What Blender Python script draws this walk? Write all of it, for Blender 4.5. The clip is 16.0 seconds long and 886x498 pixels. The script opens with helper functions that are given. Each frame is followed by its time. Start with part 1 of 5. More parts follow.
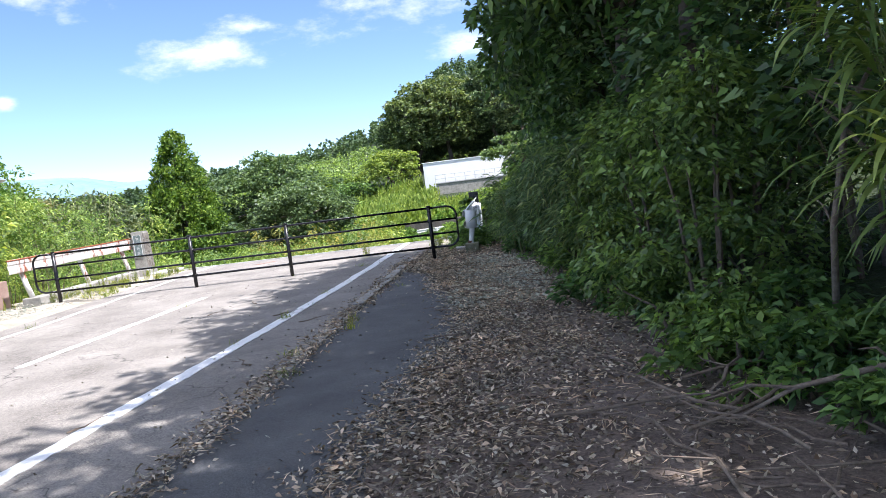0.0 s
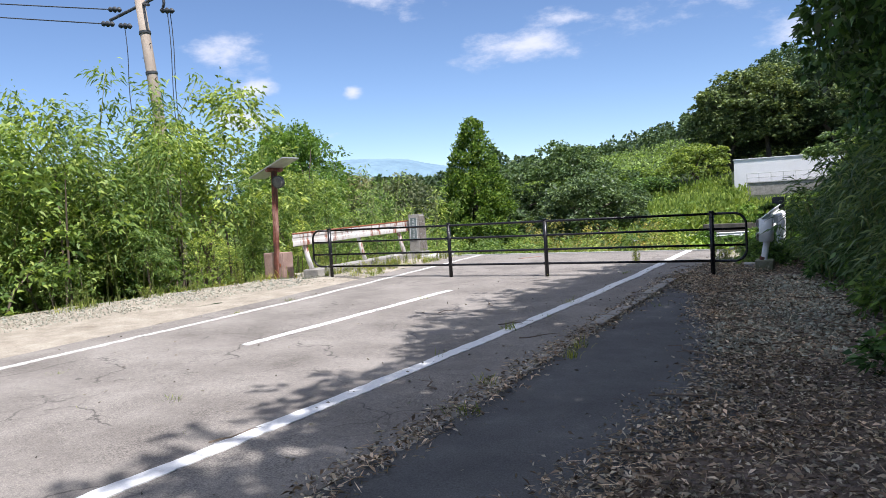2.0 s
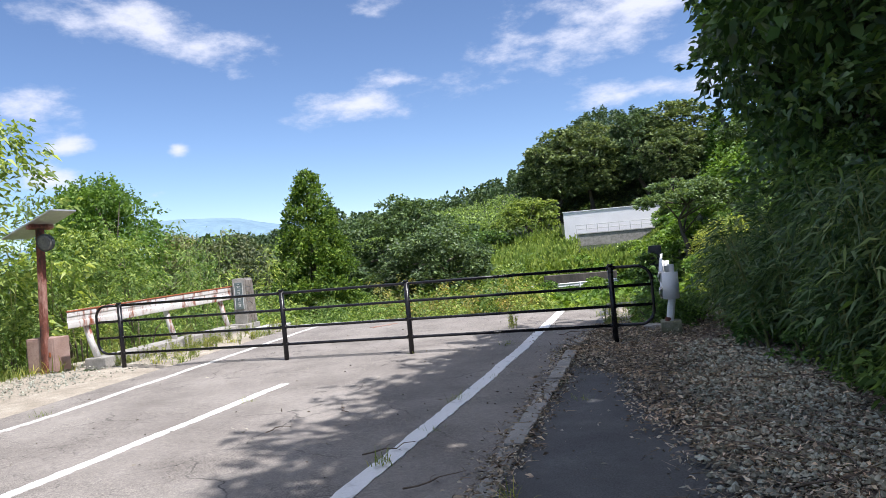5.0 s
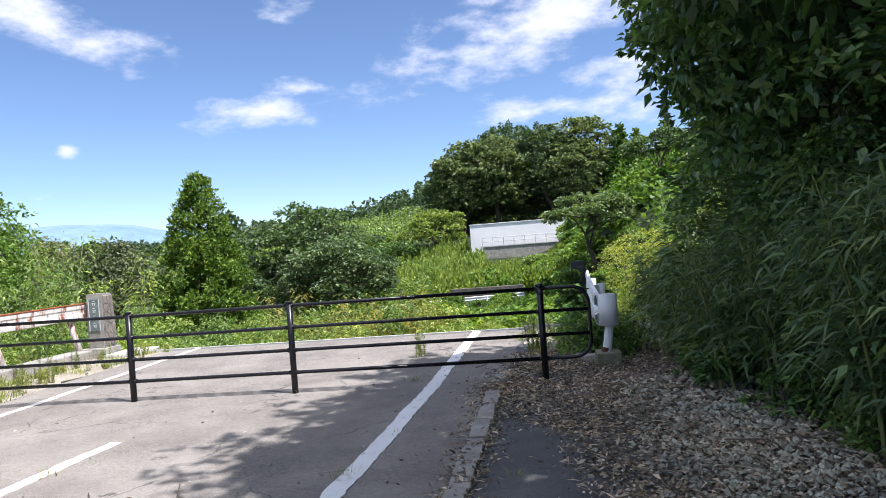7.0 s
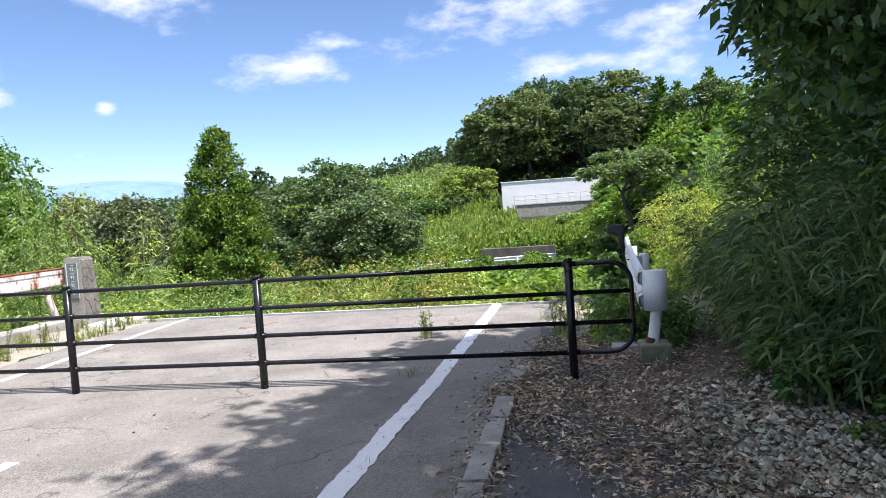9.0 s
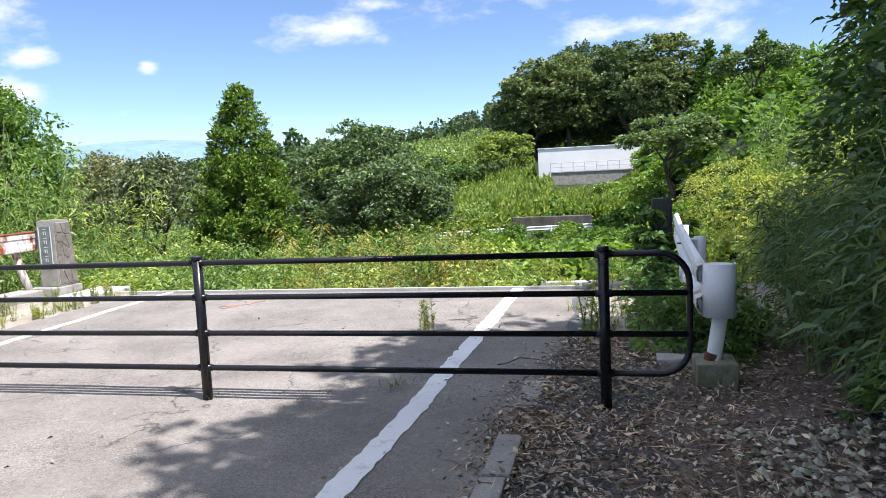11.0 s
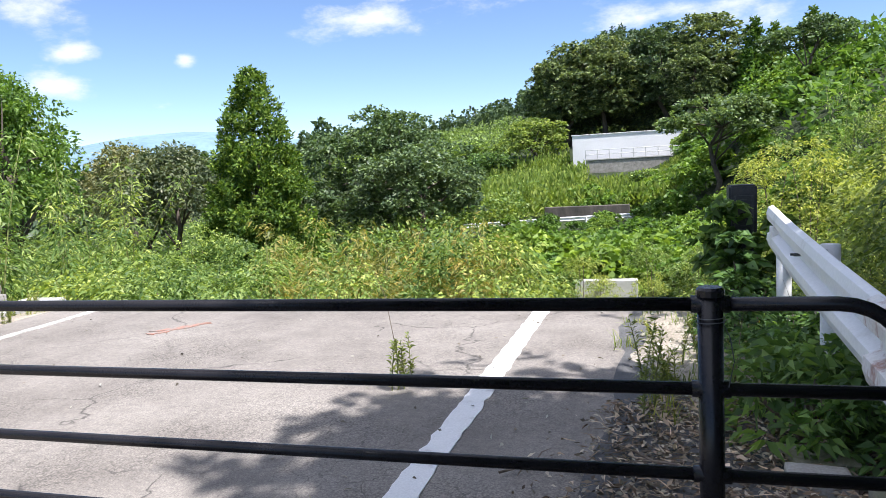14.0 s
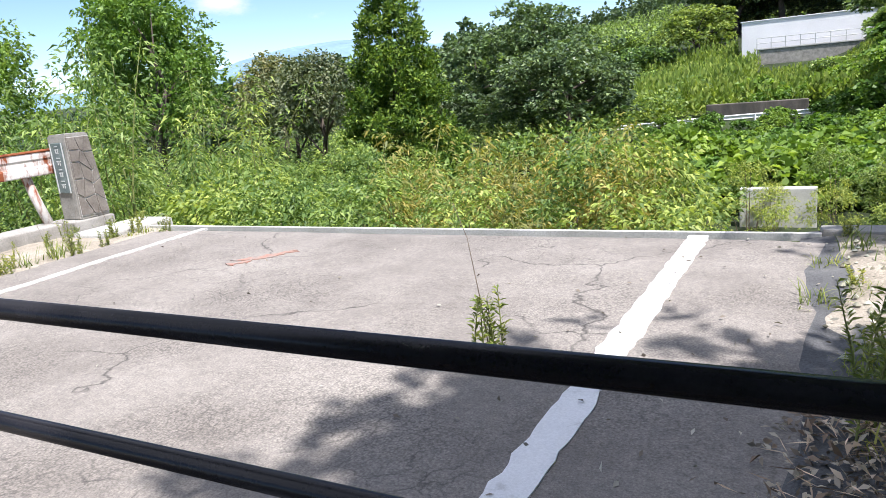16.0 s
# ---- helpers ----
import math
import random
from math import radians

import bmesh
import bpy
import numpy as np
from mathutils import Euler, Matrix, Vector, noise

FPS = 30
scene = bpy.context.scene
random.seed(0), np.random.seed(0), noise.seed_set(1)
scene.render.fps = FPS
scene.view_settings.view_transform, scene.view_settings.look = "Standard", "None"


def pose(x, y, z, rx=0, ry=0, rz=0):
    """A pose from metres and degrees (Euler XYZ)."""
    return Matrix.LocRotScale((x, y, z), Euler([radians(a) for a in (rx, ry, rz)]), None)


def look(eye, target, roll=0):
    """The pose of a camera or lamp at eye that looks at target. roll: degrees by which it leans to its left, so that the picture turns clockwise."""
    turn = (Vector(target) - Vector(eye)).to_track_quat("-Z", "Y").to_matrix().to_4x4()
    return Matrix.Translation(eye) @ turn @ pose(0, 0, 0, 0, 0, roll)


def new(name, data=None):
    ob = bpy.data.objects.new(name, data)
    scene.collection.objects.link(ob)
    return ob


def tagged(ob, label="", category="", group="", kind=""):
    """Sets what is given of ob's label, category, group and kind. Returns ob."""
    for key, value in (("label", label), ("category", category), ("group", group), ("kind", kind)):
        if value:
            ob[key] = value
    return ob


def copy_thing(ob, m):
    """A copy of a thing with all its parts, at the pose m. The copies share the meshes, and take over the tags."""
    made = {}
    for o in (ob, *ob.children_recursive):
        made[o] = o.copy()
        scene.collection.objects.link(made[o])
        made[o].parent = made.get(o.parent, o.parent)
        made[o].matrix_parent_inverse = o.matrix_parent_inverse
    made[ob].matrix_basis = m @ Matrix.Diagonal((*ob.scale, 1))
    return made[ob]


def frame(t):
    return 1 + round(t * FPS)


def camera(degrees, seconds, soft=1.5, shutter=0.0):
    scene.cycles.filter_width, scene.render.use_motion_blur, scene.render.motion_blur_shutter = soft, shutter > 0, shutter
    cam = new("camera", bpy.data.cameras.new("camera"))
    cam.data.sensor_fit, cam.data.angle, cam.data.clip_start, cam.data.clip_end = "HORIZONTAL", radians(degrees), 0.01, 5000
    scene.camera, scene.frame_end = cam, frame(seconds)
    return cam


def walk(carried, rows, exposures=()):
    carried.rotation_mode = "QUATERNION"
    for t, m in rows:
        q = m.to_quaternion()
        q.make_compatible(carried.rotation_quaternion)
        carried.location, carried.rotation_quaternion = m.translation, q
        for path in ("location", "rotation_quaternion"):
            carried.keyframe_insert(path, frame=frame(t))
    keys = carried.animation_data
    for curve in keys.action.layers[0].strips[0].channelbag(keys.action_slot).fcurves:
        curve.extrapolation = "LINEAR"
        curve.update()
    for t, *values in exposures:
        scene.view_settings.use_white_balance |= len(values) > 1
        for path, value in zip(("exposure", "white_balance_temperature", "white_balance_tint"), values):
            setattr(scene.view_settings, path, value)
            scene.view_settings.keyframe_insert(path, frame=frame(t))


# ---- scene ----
cam = camera(64.0, 16.0, soft=0.7)
PATH = [
    (0, (1.297, -14.185, 1.484), (1.142, -12.199, 1.303), -7.1),
    (0.5, (1.617, -13.873, 1.529), (0.908, -12.01, 1.368), -7.0),
    (1, (1.653, -13.392, 1.492), (0.837, -11.577, 1.292), -4.6),
    (1.5, (1.726, -12.953, 1.501), (1.049, -11.077, 1.35), -5.7),
    (2, (1.594, -12.651, 1.501), (0.656, -10.889, 1.371), -3.5),
    (2.5, (1.35, -12.35, 1.493), (0.367, -10.615, 1.337), -5.1),
    (3, (1.199, -11.846, 1.482), (0.189, -10.129, 1.301), -4.7),
    (3.5, (0.948, -11.512, 1.479), (0.022, -9.742, 1.393), -4.5),
    (4, (0.735, -10.963, 1.476), (0.004, -9.102, 1.454), -6.6),
    (4.5, (0.47, -10.46, 1.498), (-0.199, -8.575, 1.5), -5.2),
    (5, (0.282, -9.997, 1.526), (-0.225, -8.062, 1.521), -5.1),
    (7.5, (-0.076, -7.657, 1.561), (-0.318, -5.672, 1.567), -4.3),
    (8, (-0.04, -7.204, 1.592), (-0.302, -5.221, 1.563), -4.3),
    (8.5, (-0.107, -6.759, 1.599), (-0.407, -4.783, 1.528), -4.1),
    (9, (0.0, -6.365, 1.586), (-0.344, -4.397, 1.479), -4.0),
    (9.5, (0.016, -6.0, 1.582), (-0.388, -4.046, 1.44), -3.6),
    (12, (-0.002, -3.867, 1.57), (-0.461, -1.932, 1.358), -2.5),
    (12.5, (-0.069, -3.479, 1.539), (-0.55, -1.55, 1.319), -2.4),
    (13, (-0.078, -3.025, 1.513), (-0.575, -1.101, 1.289), -2.6),
    (13.5, (-0.163, -2.624, 1.49), (-0.678, -0.704, 1.27), -2.6),
    (14, (-0.195, -2.209, 1.481), (-0.732, -0.295, 1.259), -3.2),
    (14.5, (-0.18, -1.738, 1.468), (-0.764, 0.161, 1.23), -3.9),
    (15, (-0.258, -1.447, 1.471), (-0.906, 0.426, 1.198), -5.1),
    (15.5, (-0.25, -1.081, 1.446), (-1.033, 0.725, 1.094), -5.6),
    (16, (-0.352, -0.785, 1.397), (-1.279, 0.928, 0.942), -5.5),
]
walk(cam, [(t, look(eye, target, roll)) for t, eye, target, roll in PATH], [(0, 1.52, 6000, 15), (0.35, 1.35, 6100, 15), (0.8, 1.0, 6130, 15), (3.5, 0.86, 6130, 15), (7.5, 1.14, 6130, 15), (9, 1.2, 6130, 15), (16, 1.2, 6130, 15)])

# ---- sky, sun, exposure ----
SUN_DIR = Vector((0.46, -0.24, 1.0)).normalized()


def build_world():
    w = bpy.data.worlds.new("sky")
    scene.world = w
    w.use_nodes = True
    nt = w.node_tree
    nt.nodes.clear()
    N, L = nt.nodes.new, nt.links.new
    out, bg = N("ShaderNodeOutputWorld"), N("ShaderNodeBackground")
    sky = N("ShaderNodeTexSky")
    sky.sky_type = "NISHITA"
    sky.sun_disc = False
    sky.sun_elevation = math.asin(SUN_DIR.z)
    sky.sun_rotation = math.atan2(SUN_DIR.x, SUN_DIR.y)
    sky.air_density, sky.dust_density, sky.ozone_density = 0.75, 0.0, 3.0
    bg.inputs["Strength"].default_value = 0.083
    co = N("ShaderNodeTexCoord")
    nz = N("ShaderNodeTexNoise")
    nz.inputs["Scale"].default_value = 13.0
    nz.inputs["Detail"].default_value = 7.0
    nz.inputs["Roughness"].default_value = 0.62
    st = N("ShaderNodeMapping")
    st.inputs["Scale"].default_value = (1, 1, 2.2)
    L(co.outputs["Generated"], st.inputs["Vector"])
    L(st.outputs["Vector"], nz.inputs["Vector"])
    sep = N("ShaderNodeSeparateXYZ")
    L(co.outputs["Generated"], sep.inputs[0])

    def m(op, a, b=0.0, c=0.0):
        n = N("ShaderNodeMath")
        n.operation = op
        for k, v in enumerate((a, b, c)):
            if isinstance(v, (int, float)):
                n.inputs[k].default_value = v
            else:
                L(v, n.inputs[k])
        return n.outputs[0]

    az = m("ARCTAN2", sep.outputs["X"], sep.outputs["Y"])
    el = m("ARCSINE", sep.outputs["Z"])
    # azimuth, elevation, half width, half height, tilt (degrees), density
    clouds = [(-43.6, 12.2, 3.0, 1.5, 0, 1.0), (-41.9, 9.5, 1.9, 0.8, 0, 1.0), (-43.2, 7.4, 2.4, 1.1, 0, 1.0),
              (-34.4, 9.1, 0.8, 0.6, 0, 0.8), (-36.4, 5.8, 1.2, 0.6, 0, 0.6), (-20.6, 11.7, 4.6, 1.5, 4, 0.95),
              (-18.0, 13.6, 3.0, 0.8, 4, 0.7), (-36.0, 17.7, 9.0, 1.9, -14, 1.0), (-3.0, 14.8, 9.5, 2.2, 8, 0.75),
              (3.0, 17.5, 9.5, 3.5, 4, 0.95), (1.5, 10.6, 4.0, 1.2, 6, 0.75), (8.0, 12.0, 5.0, 3.0, 0, 0.9),
              (-19.0, 19.5, 2.5, 1.5, 10, 0.6), (45, 22, 14, 4, 5, 0.8), (120, 25, 18, 5, 0, 0.8), (-120, 22, 16, 4, 0, 0.8),
              (180, 30, 20, 5, 0, 0.8), (70, 14, 10, 3, 0, 0.8), (-80, 16, 8, 2, 0, 0.8)]
    total = None
    for a, e, hw, hh, tilt, dens in clouds:
        c, s = math.cos(radians(tilt)), math.sin(radians(tilt))
        da, de = m("SUBTRACT", az, radians(a)), m("SUBTRACT", el, radians(e))
        u = m("ADD", m("MULTIPLY", da, c / radians(hw)), m("MULTIPLY", de, s / radians(hw)))
        v = m("ADD", m("MULTIPLY", da, -s / radians(hh)), m("MULTIPLY", de, c / radians(hh)))
        r = m("SQRT", m("ADD", m("MULTIPLY", u, u), m("MULTIPLY", v, v)))
        b = m("MULTIPLY", m("SUBTRACT", 1.15, r), dens)
        b = m("MAXIMUM", b, -1.0)
        total = b if total is None else m("MAXIMUM", total, b)
    # Bright cloud layer added above the view to lift light in shaded places.
    drift = N("ShaderNodeTexNoise")
    drift.inputs["Scale"].default_value = 3.2
    drift.inputs["Detail"].default_value = 3.0
    L(st.outputs["Vector"], drift.inputs["Vector"])
    high = N("ShaderNodeMapRange")
    high.inputs["From Min"].default_value, high.inputs["From Max"].default_value = radians(21), radians(34)
    high.inputs["To Min"].default_value, high.inputs["To Max"].default_value = -1.6, 0.75
    L(el, high.inputs["Value"])
    fluff = m("MULTIPLY", m("SUBTRACT", nz.outputs["Fac"], 0.5), 2.6)
    fill_veil = m("ADD", m("ADD", high.outputs["Result"], fluff), m("MULTIPLY", m("SUBTRACT", drift.outputs["Fac"], 0.5), 3.0))
    d = m("ADD", total, fluff)
    ramp = N("ShaderNodeMapRange")
    ramp.interpolation_type = "SMOOTHSTEP"
    ramp.inputs["From Min"].default_value, ramp.inputs["From Max"].default_value = 0.05, 1.15
    ramp.inputs["To Max"].default_value = 0.93
    L(d, ramp.inputs["Value"])
    mix = N("ShaderNodeMix")
    mix.data_type = "RGBA"
    L(ramp.outputs["Result"], mix.inputs["Factor"])
    L(sky.outputs["Color"], mix.inputs["A"])
    mix.inputs["B"].default_value = (6.1, 6.25, 6.8, 1)
    cover = N("ShaderNodeMapRange")
    cover.interpolation_type = "SMOOTHSTEP"
    cover.inputs["From Min"].default_value, cover.inputs["From Max"].default_value = 0.0, 1.2
    L(fill_veil, cover.inputs["Value"])
    thin = N("ShaderNodeMix")
    thin.data_type = "RGBA"
    L(cover.outputs["Result"], thin.inputs["Factor"])
    L(mix.outputs["Result"], thin.inputs["A"])
    thin.inputs["B"].default_value = (7.1, 7.25, 7.7, 1)
    L(thin.outputs["Result"], bg.inputs["Color"])
    L(bg.outputs[0], out.inputs["Surface"])


build_world()
sun = new("sun", bpy.data.lights.new("sun", "SUN"))
sun.data.energy, sun.data.angle, sun.data.color = 4.1, radians(0.6), (1.0, 0.955, 0.88)
sun.matrix_world = look(SUN_DIR * 60, (0, 0, 0))


# ---- materials ----
def nodes_of(name):
    mt = bpy.data.materials.new(name)
    mt.use_nodes = True
    nt = mt.node_tree
    return mt, nt, nt.nodes["Principled BSDF"]


def noise_node(nt, scale, detail=5.0, rough=0.6, coord="Object", stretch=None):
    co = nt.nodes.new("ShaderNodeTexCoord")
    n = nt.nodes.new("ShaderNodeTexNoise")
    n.inputs["Scale"].default_value, n.inputs["Detail"].default_value = scale, detail
    n.inputs["Roughness"].default_value = rough
    src = co.outputs[coord]
    if stretch:
        mp = nt.nodes.new("ShaderNodeMapping")
        mp.inputs["Scale"].default_value = stretch
        nt.links.new(src, mp.inputs["Vector"])
        src = mp.outputs["Vector"]
    nt.links.new(src, n.inputs["Vector"])
    return n.outputs["Fac"]


def ramp_node(nt, fac, stops):
    r = nt.nodes.new("ShaderNodeValToRGB")
    el = r.color_ramp.elements
    while len(el) < len(stops):
        el.new(0.5)
    for e, (p, c) in zip(el, stops):
        e.position, e.color = p, (*c, 1)
    nt.links.new(fac, r.inputs["Fac"])
    return r.outputs["Color"]


def mix_node(nt, fac, a, b, mode="MIX"):
    m = nt.nodes.new("ShaderNodeMix")
    m.data_type, m.blend_type = "RGBA", mode
    for key, v in (("Factor", fac), ("A", a), ("B", b)):
        if isinstance(v, (int, float)):
            m.inputs[key].default_value = v
        elif isinstance(v, tuple):
            m.inputs[key].default_value = (*v, 1)
        else:
            nt.links.new(v, m.inputs[key])
    return m.outputs["Result"]


def bump_node(nt, bsdf, height, strength, dist):
    b = nt.nodes.new("ShaderNodeBump")
    b.inputs["Strength"].default_value, b.inputs["Distance"].default_value = strength, dist
    nt.links.new(height, b.inputs["Height"])
    nt.links.new(b.outputs["Normal"], bsdf.inputs["Normal"])


def surface(name, stops, big=1.5, fine=60.0, rough=0.85, bump=0.4, dist=0.01, metal=0.0, grain=0.35, stretch=None, extra=None):
    """Two scales of variation: stains by a large noise through colour stops, grain by a fine one."""
    mt, nt, bs = nodes_of(name)
    a = noise_node(nt, big, 6, 0.65, stretch=stretch)
    col = ramp_node(nt, a, stops)
    f = noise_node(nt, fine, 4, 0.7)
    g = ramp_node(nt, f, [(0.25, (1 - grain,) * 3), (0.75, (1 + grain * 0.6,) * 3)])
    col = mix_node(nt, 1.0, col, g, "MULTIPLY")
    if extra:
        col = extra(nt, col)
    nt.links.new(col, bs.inputs["Base Color"])
    bs.inputs["Roughness"].default_value, bs.inputs["Metallic"].default_value = rough, metal
    bs.inputs["Specular IOR Level"].default_value = 0.35
    bump_node(nt, bs, f, bump, dist)
    return mt


def leaf_material(name, dark, mid, light, trans=0.3, rough=0.5, spec=0.35):
    mt, nt, bs = nodes_of(name)
    geo = nt.nodes.new("ShaderNodeNewGeometry")
    oi = nt.nodes.new("ShaderNodeObjectInfo")
    patch = noise_node(nt, 0.9, 2)
    col = ramp_node(nt, geo.outputs["Random Per Island"], [(0.0, dark), (0.5, mid), (0.93, light), (1.0, tuple(c * 1.15 for c in light))])
    tone = ramp_node(nt, patch, [(0.3, (0.72, 0.78, 0.75)), (0.7, (1.2, 1.15, 1.0))])
    col = mix_node(nt, 1.0, col, tone, "MULTIPLY")
    vary = ramp_node(nt, oi.outputs["Random"], [(0.0, (0.66, 0.74, 0.78)), (0.5, (0.98, 1.0, 0.95)), (1.0, (1.38, 1.22, 1.05))])
    col = mix_node(nt, 1.0, col, vary, "MULTIPLY")
    nt.links.new(col, bs.inputs["Base Color"])
    bs.inputs["Roughness"].default_value, bs.inputs["Specular IOR Level"].default_value = rough, spec
    tr, mx = nt.nodes.new("ShaderNodeBsdfTranslucent"), nt.nodes.new("ShaderNodeMixShader")
    tint = mix_node(nt, 1.0, col, (1.25, 1.25, 0.55), "MULTIPLY")
    nt.links.new(tint, tr.inputs["Color"])
    mx.inputs[0].default_value = trans
    nt.links.new(bs.outputs[0], mx.inputs[1])
    nt.links.new(tr.outputs[0], mx.inputs[2])
    nt.links.new(mx.outputs[0], nt.nodes["Material Output"].inputs["Surface"])
    return mt


def crack_lines(nt, col):
    """Thin dark cracks along the borders of large warped cells, broken by a mask."""
    co = nt.nodes.new("ShaderNodeTexCoord")
    warp = nt.nodes.new("ShaderNodeTexNoise")
    warp.inputs["Scale"].default_value, warp.inputs["Detail"].default_value = 2.5, 6
    nt.links.new(co.outputs["Object"], warp.inputs["Vector"])
    ad = nt.nodes.new("ShaderNodeVectorMath")
    ad.operation = "MULTIPLY_ADD"
    ad.inputs[1].default_value = (0.5, 0.5, 0.5)
    nt.links.new(warp.outputs["Color"], ad.inputs[0])
    nt.links.new(co.outputs["Object"], ad.inputs[2])
    vo = nt.nodes.new("ShaderNodeTexVoronoi")
    vo.feature = "DISTANCE_TO_EDGE"
    vo.inputs["Scale"].default_value = 0.55
    nt.links.new(ad.outputs[0], vo.inputs["Vector"])
    line = ramp_node(nt, vo.outputs["Distance"], [(0.0, (1, 1, 1)), (0.007, (0, 0, 0))])
    mask = ramp_node(nt, noise_node(nt, 0.8, 3), [(0.47, (0, 0, 0)), (0.55, (0.85, 0.85, 0.85))])
    fac = mix_node(nt, 1.0, line, mask, "MULTIPLY")
    return mix_node(nt, fac, col, (0.045, 0.042, 0.04))


def worn_asphalt(nt, col):
    """Aggregate, crazing and long cracks of an old road surface."""
    mid = ramp_node(nt, noise_node(nt, 22, 5, 0.75), [(0.3, (0.78, 0.78, 0.79)), (0.7, (1.16, 1.15, 1.13))])
    col = mix_node(nt, 1.0, col, mid, "MULTIPLY")
    co = nt.nodes.new("ShaderNodeTexCoord")
    vo = nt.nodes.new("ShaderNodeTexVoronoi")
    vo.inputs["Scale"].default_value = 75
    nt.links.new(co.outputs["Object"], vo.inputs["Vector"])
    chips = ramp_node(nt, vo.outputs["Distance"], [(0.1, (1.22, 1.2, 1.17)), (0.5, (0.92, 0.92, 0.92)), (0.75, (0.6, 0.6, 0.6))])
    wear = ramp_node(nt, noise_node(nt, 1.1, 4), [(0.42, (0.25, 0.25, 0.25)), (0.62, (1, 1, 1))])
    col = mix_node(nt, wear, col, mix_node(nt, 1.0, col, chips, "MULTIPLY"))
    warp = nt.nodes.new("ShaderNodeTexNoise")
    warp.inputs["Scale"].default_value, warp.inputs["Detail"].default_value = 7, 5
    nt.links.new(co.outputs["Object"], warp.inputs["Vector"])
    ad = nt.nodes.new("ShaderNodeVectorMath")
    ad.operation = "MULTIPLY_ADD"
    ad.inputs[1].default_value = (0.16, 0.16, 0.16)
    nt.links.new(warp.outputs["Color"], ad.inputs[0])
    nt.links.new(co.outputs["Object"], ad.inputs[2])
    craze = nt.nodes.new("ShaderNodeTexVoronoi")
    craze.feature = "DISTANCE_TO_EDGE"
    craze.inputs["Scale"].default_value = 4.2
    nt.links.new(ad.outputs[0], craze.inputs["Vector"])
    line = ramp_node(nt, craze.outputs["Distance"], [(0.0, (1, 1, 1)), (0.022, (0, 0, 0))])
    mask = ramp_node(nt, noise_node(nt, 0.55, 4), [(0.5, (0, 0, 0)), (0.64, (0.75, 0.75, 0.75))])
    col = mix_node(nt, mix_node(nt, 1.0, line, mask, "MULTIPLY"), col, (0.06, 0.056, 0.052))
    return crack_lines(nt, col)


def rust_streaks(nt, col):
    n = noise_node(nt, 6.0, 6, 0.7, stretch=(1.0, 1.0, 0.35))
    f = ramp_node(nt, n, [(0.5, (0, 0, 0)), (0.62, (1, 1, 1))])
    return mix_node(nt, f, col, (0.26, 0.075, 0.03))


M_ROAD = surface("weathered_asphalt", [(0.28, (0.18, 0.163, 0.147)), (0.5, (0.262, 0.24, 0.218)), (0.72, (0.335, 0.31, 0.282))], 0.9, 110, 0.9, 0.5, 0.005, grain=0.5, extra=worn_asphalt)
M_PATH = surface("dark_path_asphalt", [(0.3, (0.085, 0.086, 0.09)), (0.6, (0.13, 0.131, 0.134)), (0.8, (0.2, 0.198, 0.195))], 1.6, 80, 0.92, 0.9, 0.01, grain=0.5)
M_PAINT = surface("worn_road_paint", [(0.28, (0.5, 0.49, 0.47)), (0.42, (0.78, 0.78, 0.78)), (0.8, (0.84, 0.84, 0.84))], 5, 90, 0.75, 0.35, 0.004, grain=0.15)
M_LINE_L = surface("faded_road_paint", [(0.35, (0.4, 0.38, 0.36)), (0.6, (0.66, 0.65, 0.62))], 6, 90, 0.8, 0.35, 0.004, grain=0.2)
M_CONC = surface("old_concrete", [(0.3, (0.2, 0.19, 0.17)), (0.55, (0.34, 0.325, 0.3)), (0.8, (0.44, 0.42, 0.39))], 3, 70, 0.9, 0.5, 0.006)
M_MOSSY = surface("mossy_concrete", [(0.3, (0.1, 0.11, 0.05)), (0.5, (0.2, 0.2, 0.13)), (0.75, (0.33, 0.32, 0.28))], 5, 70, 0.95, 0.6, 0.008)
M_PALE = surface("pale_concrete", [(0.3, (0.42, 0.41, 0.39)), (0.6, (0.58, 0.57, 0.55))], 2, 60, 0.9, 0.4, 0.005)
M_DIRT = surface("brown_leaf_mould", [(0.3, (0.1, 0.078, 0.066)), (0.55, (0.19, 0.152, 0.13)), (0.8, (0.3, 0.25, 0.215))], 3, 45, 0.97, 0.9, 0.02, grain=0.6)
M_SAND = surface("sandy_gravel", [(0.3, (0.27, 0.235, 0.185)), (0.55, (0.4, 0.355, 0.29)), (0.8, (0.5, 0.46, 0.39))], 2.2, 60, 0.95, 0.9, 0.015, grain=0.55)
M_SOIL = surface("green_undergrowth_soil", [(0.3, (0.02, 0.03, 0.012)), (0.55, (0.04, 0.06, 0.02)), (0.8, (0.07, 0.1, 0.03))], 0.35, 6, 1.0, 0.9, 0.2, grain=0.5)
M_GATE = surface("black_gate_paint", [(0.35, (0.008, 0.008, 0.01)), (0.7, (0.016, 0.015, 0.018))], 4, 120, 0.27, 0.12, 0.002, grain=0.3)
M_WHITE = surface("white_guardrail_paint", [(0.25, (0.58, 0.58, 0.55)), (0.45, (0.76, 0.77, 0.78)), (0.8, (0.8, 0.81, 0.82))], 3, 50, 0.45, 0.1, 0.003, grain=0.1)
M_RUSTWHITE = surface("rusting_white_paint", [(0.3, (0.6, 0.55, 0.5)), (0.6, (0.74, 0.73, 0.72))], 3, 60, 0.6, 0.2, 0.003, grain=0.15, extra=rust_streaks)
M_RUST = surface("orange_rust", [(0.3, (0.16, 0.045, 0.02)), (0.6, (0.33, 0.11, 0.045)), (0.8, (0.42, 0.2, 0.1))], 9, 90, 0.9, 0.4, 0.004)
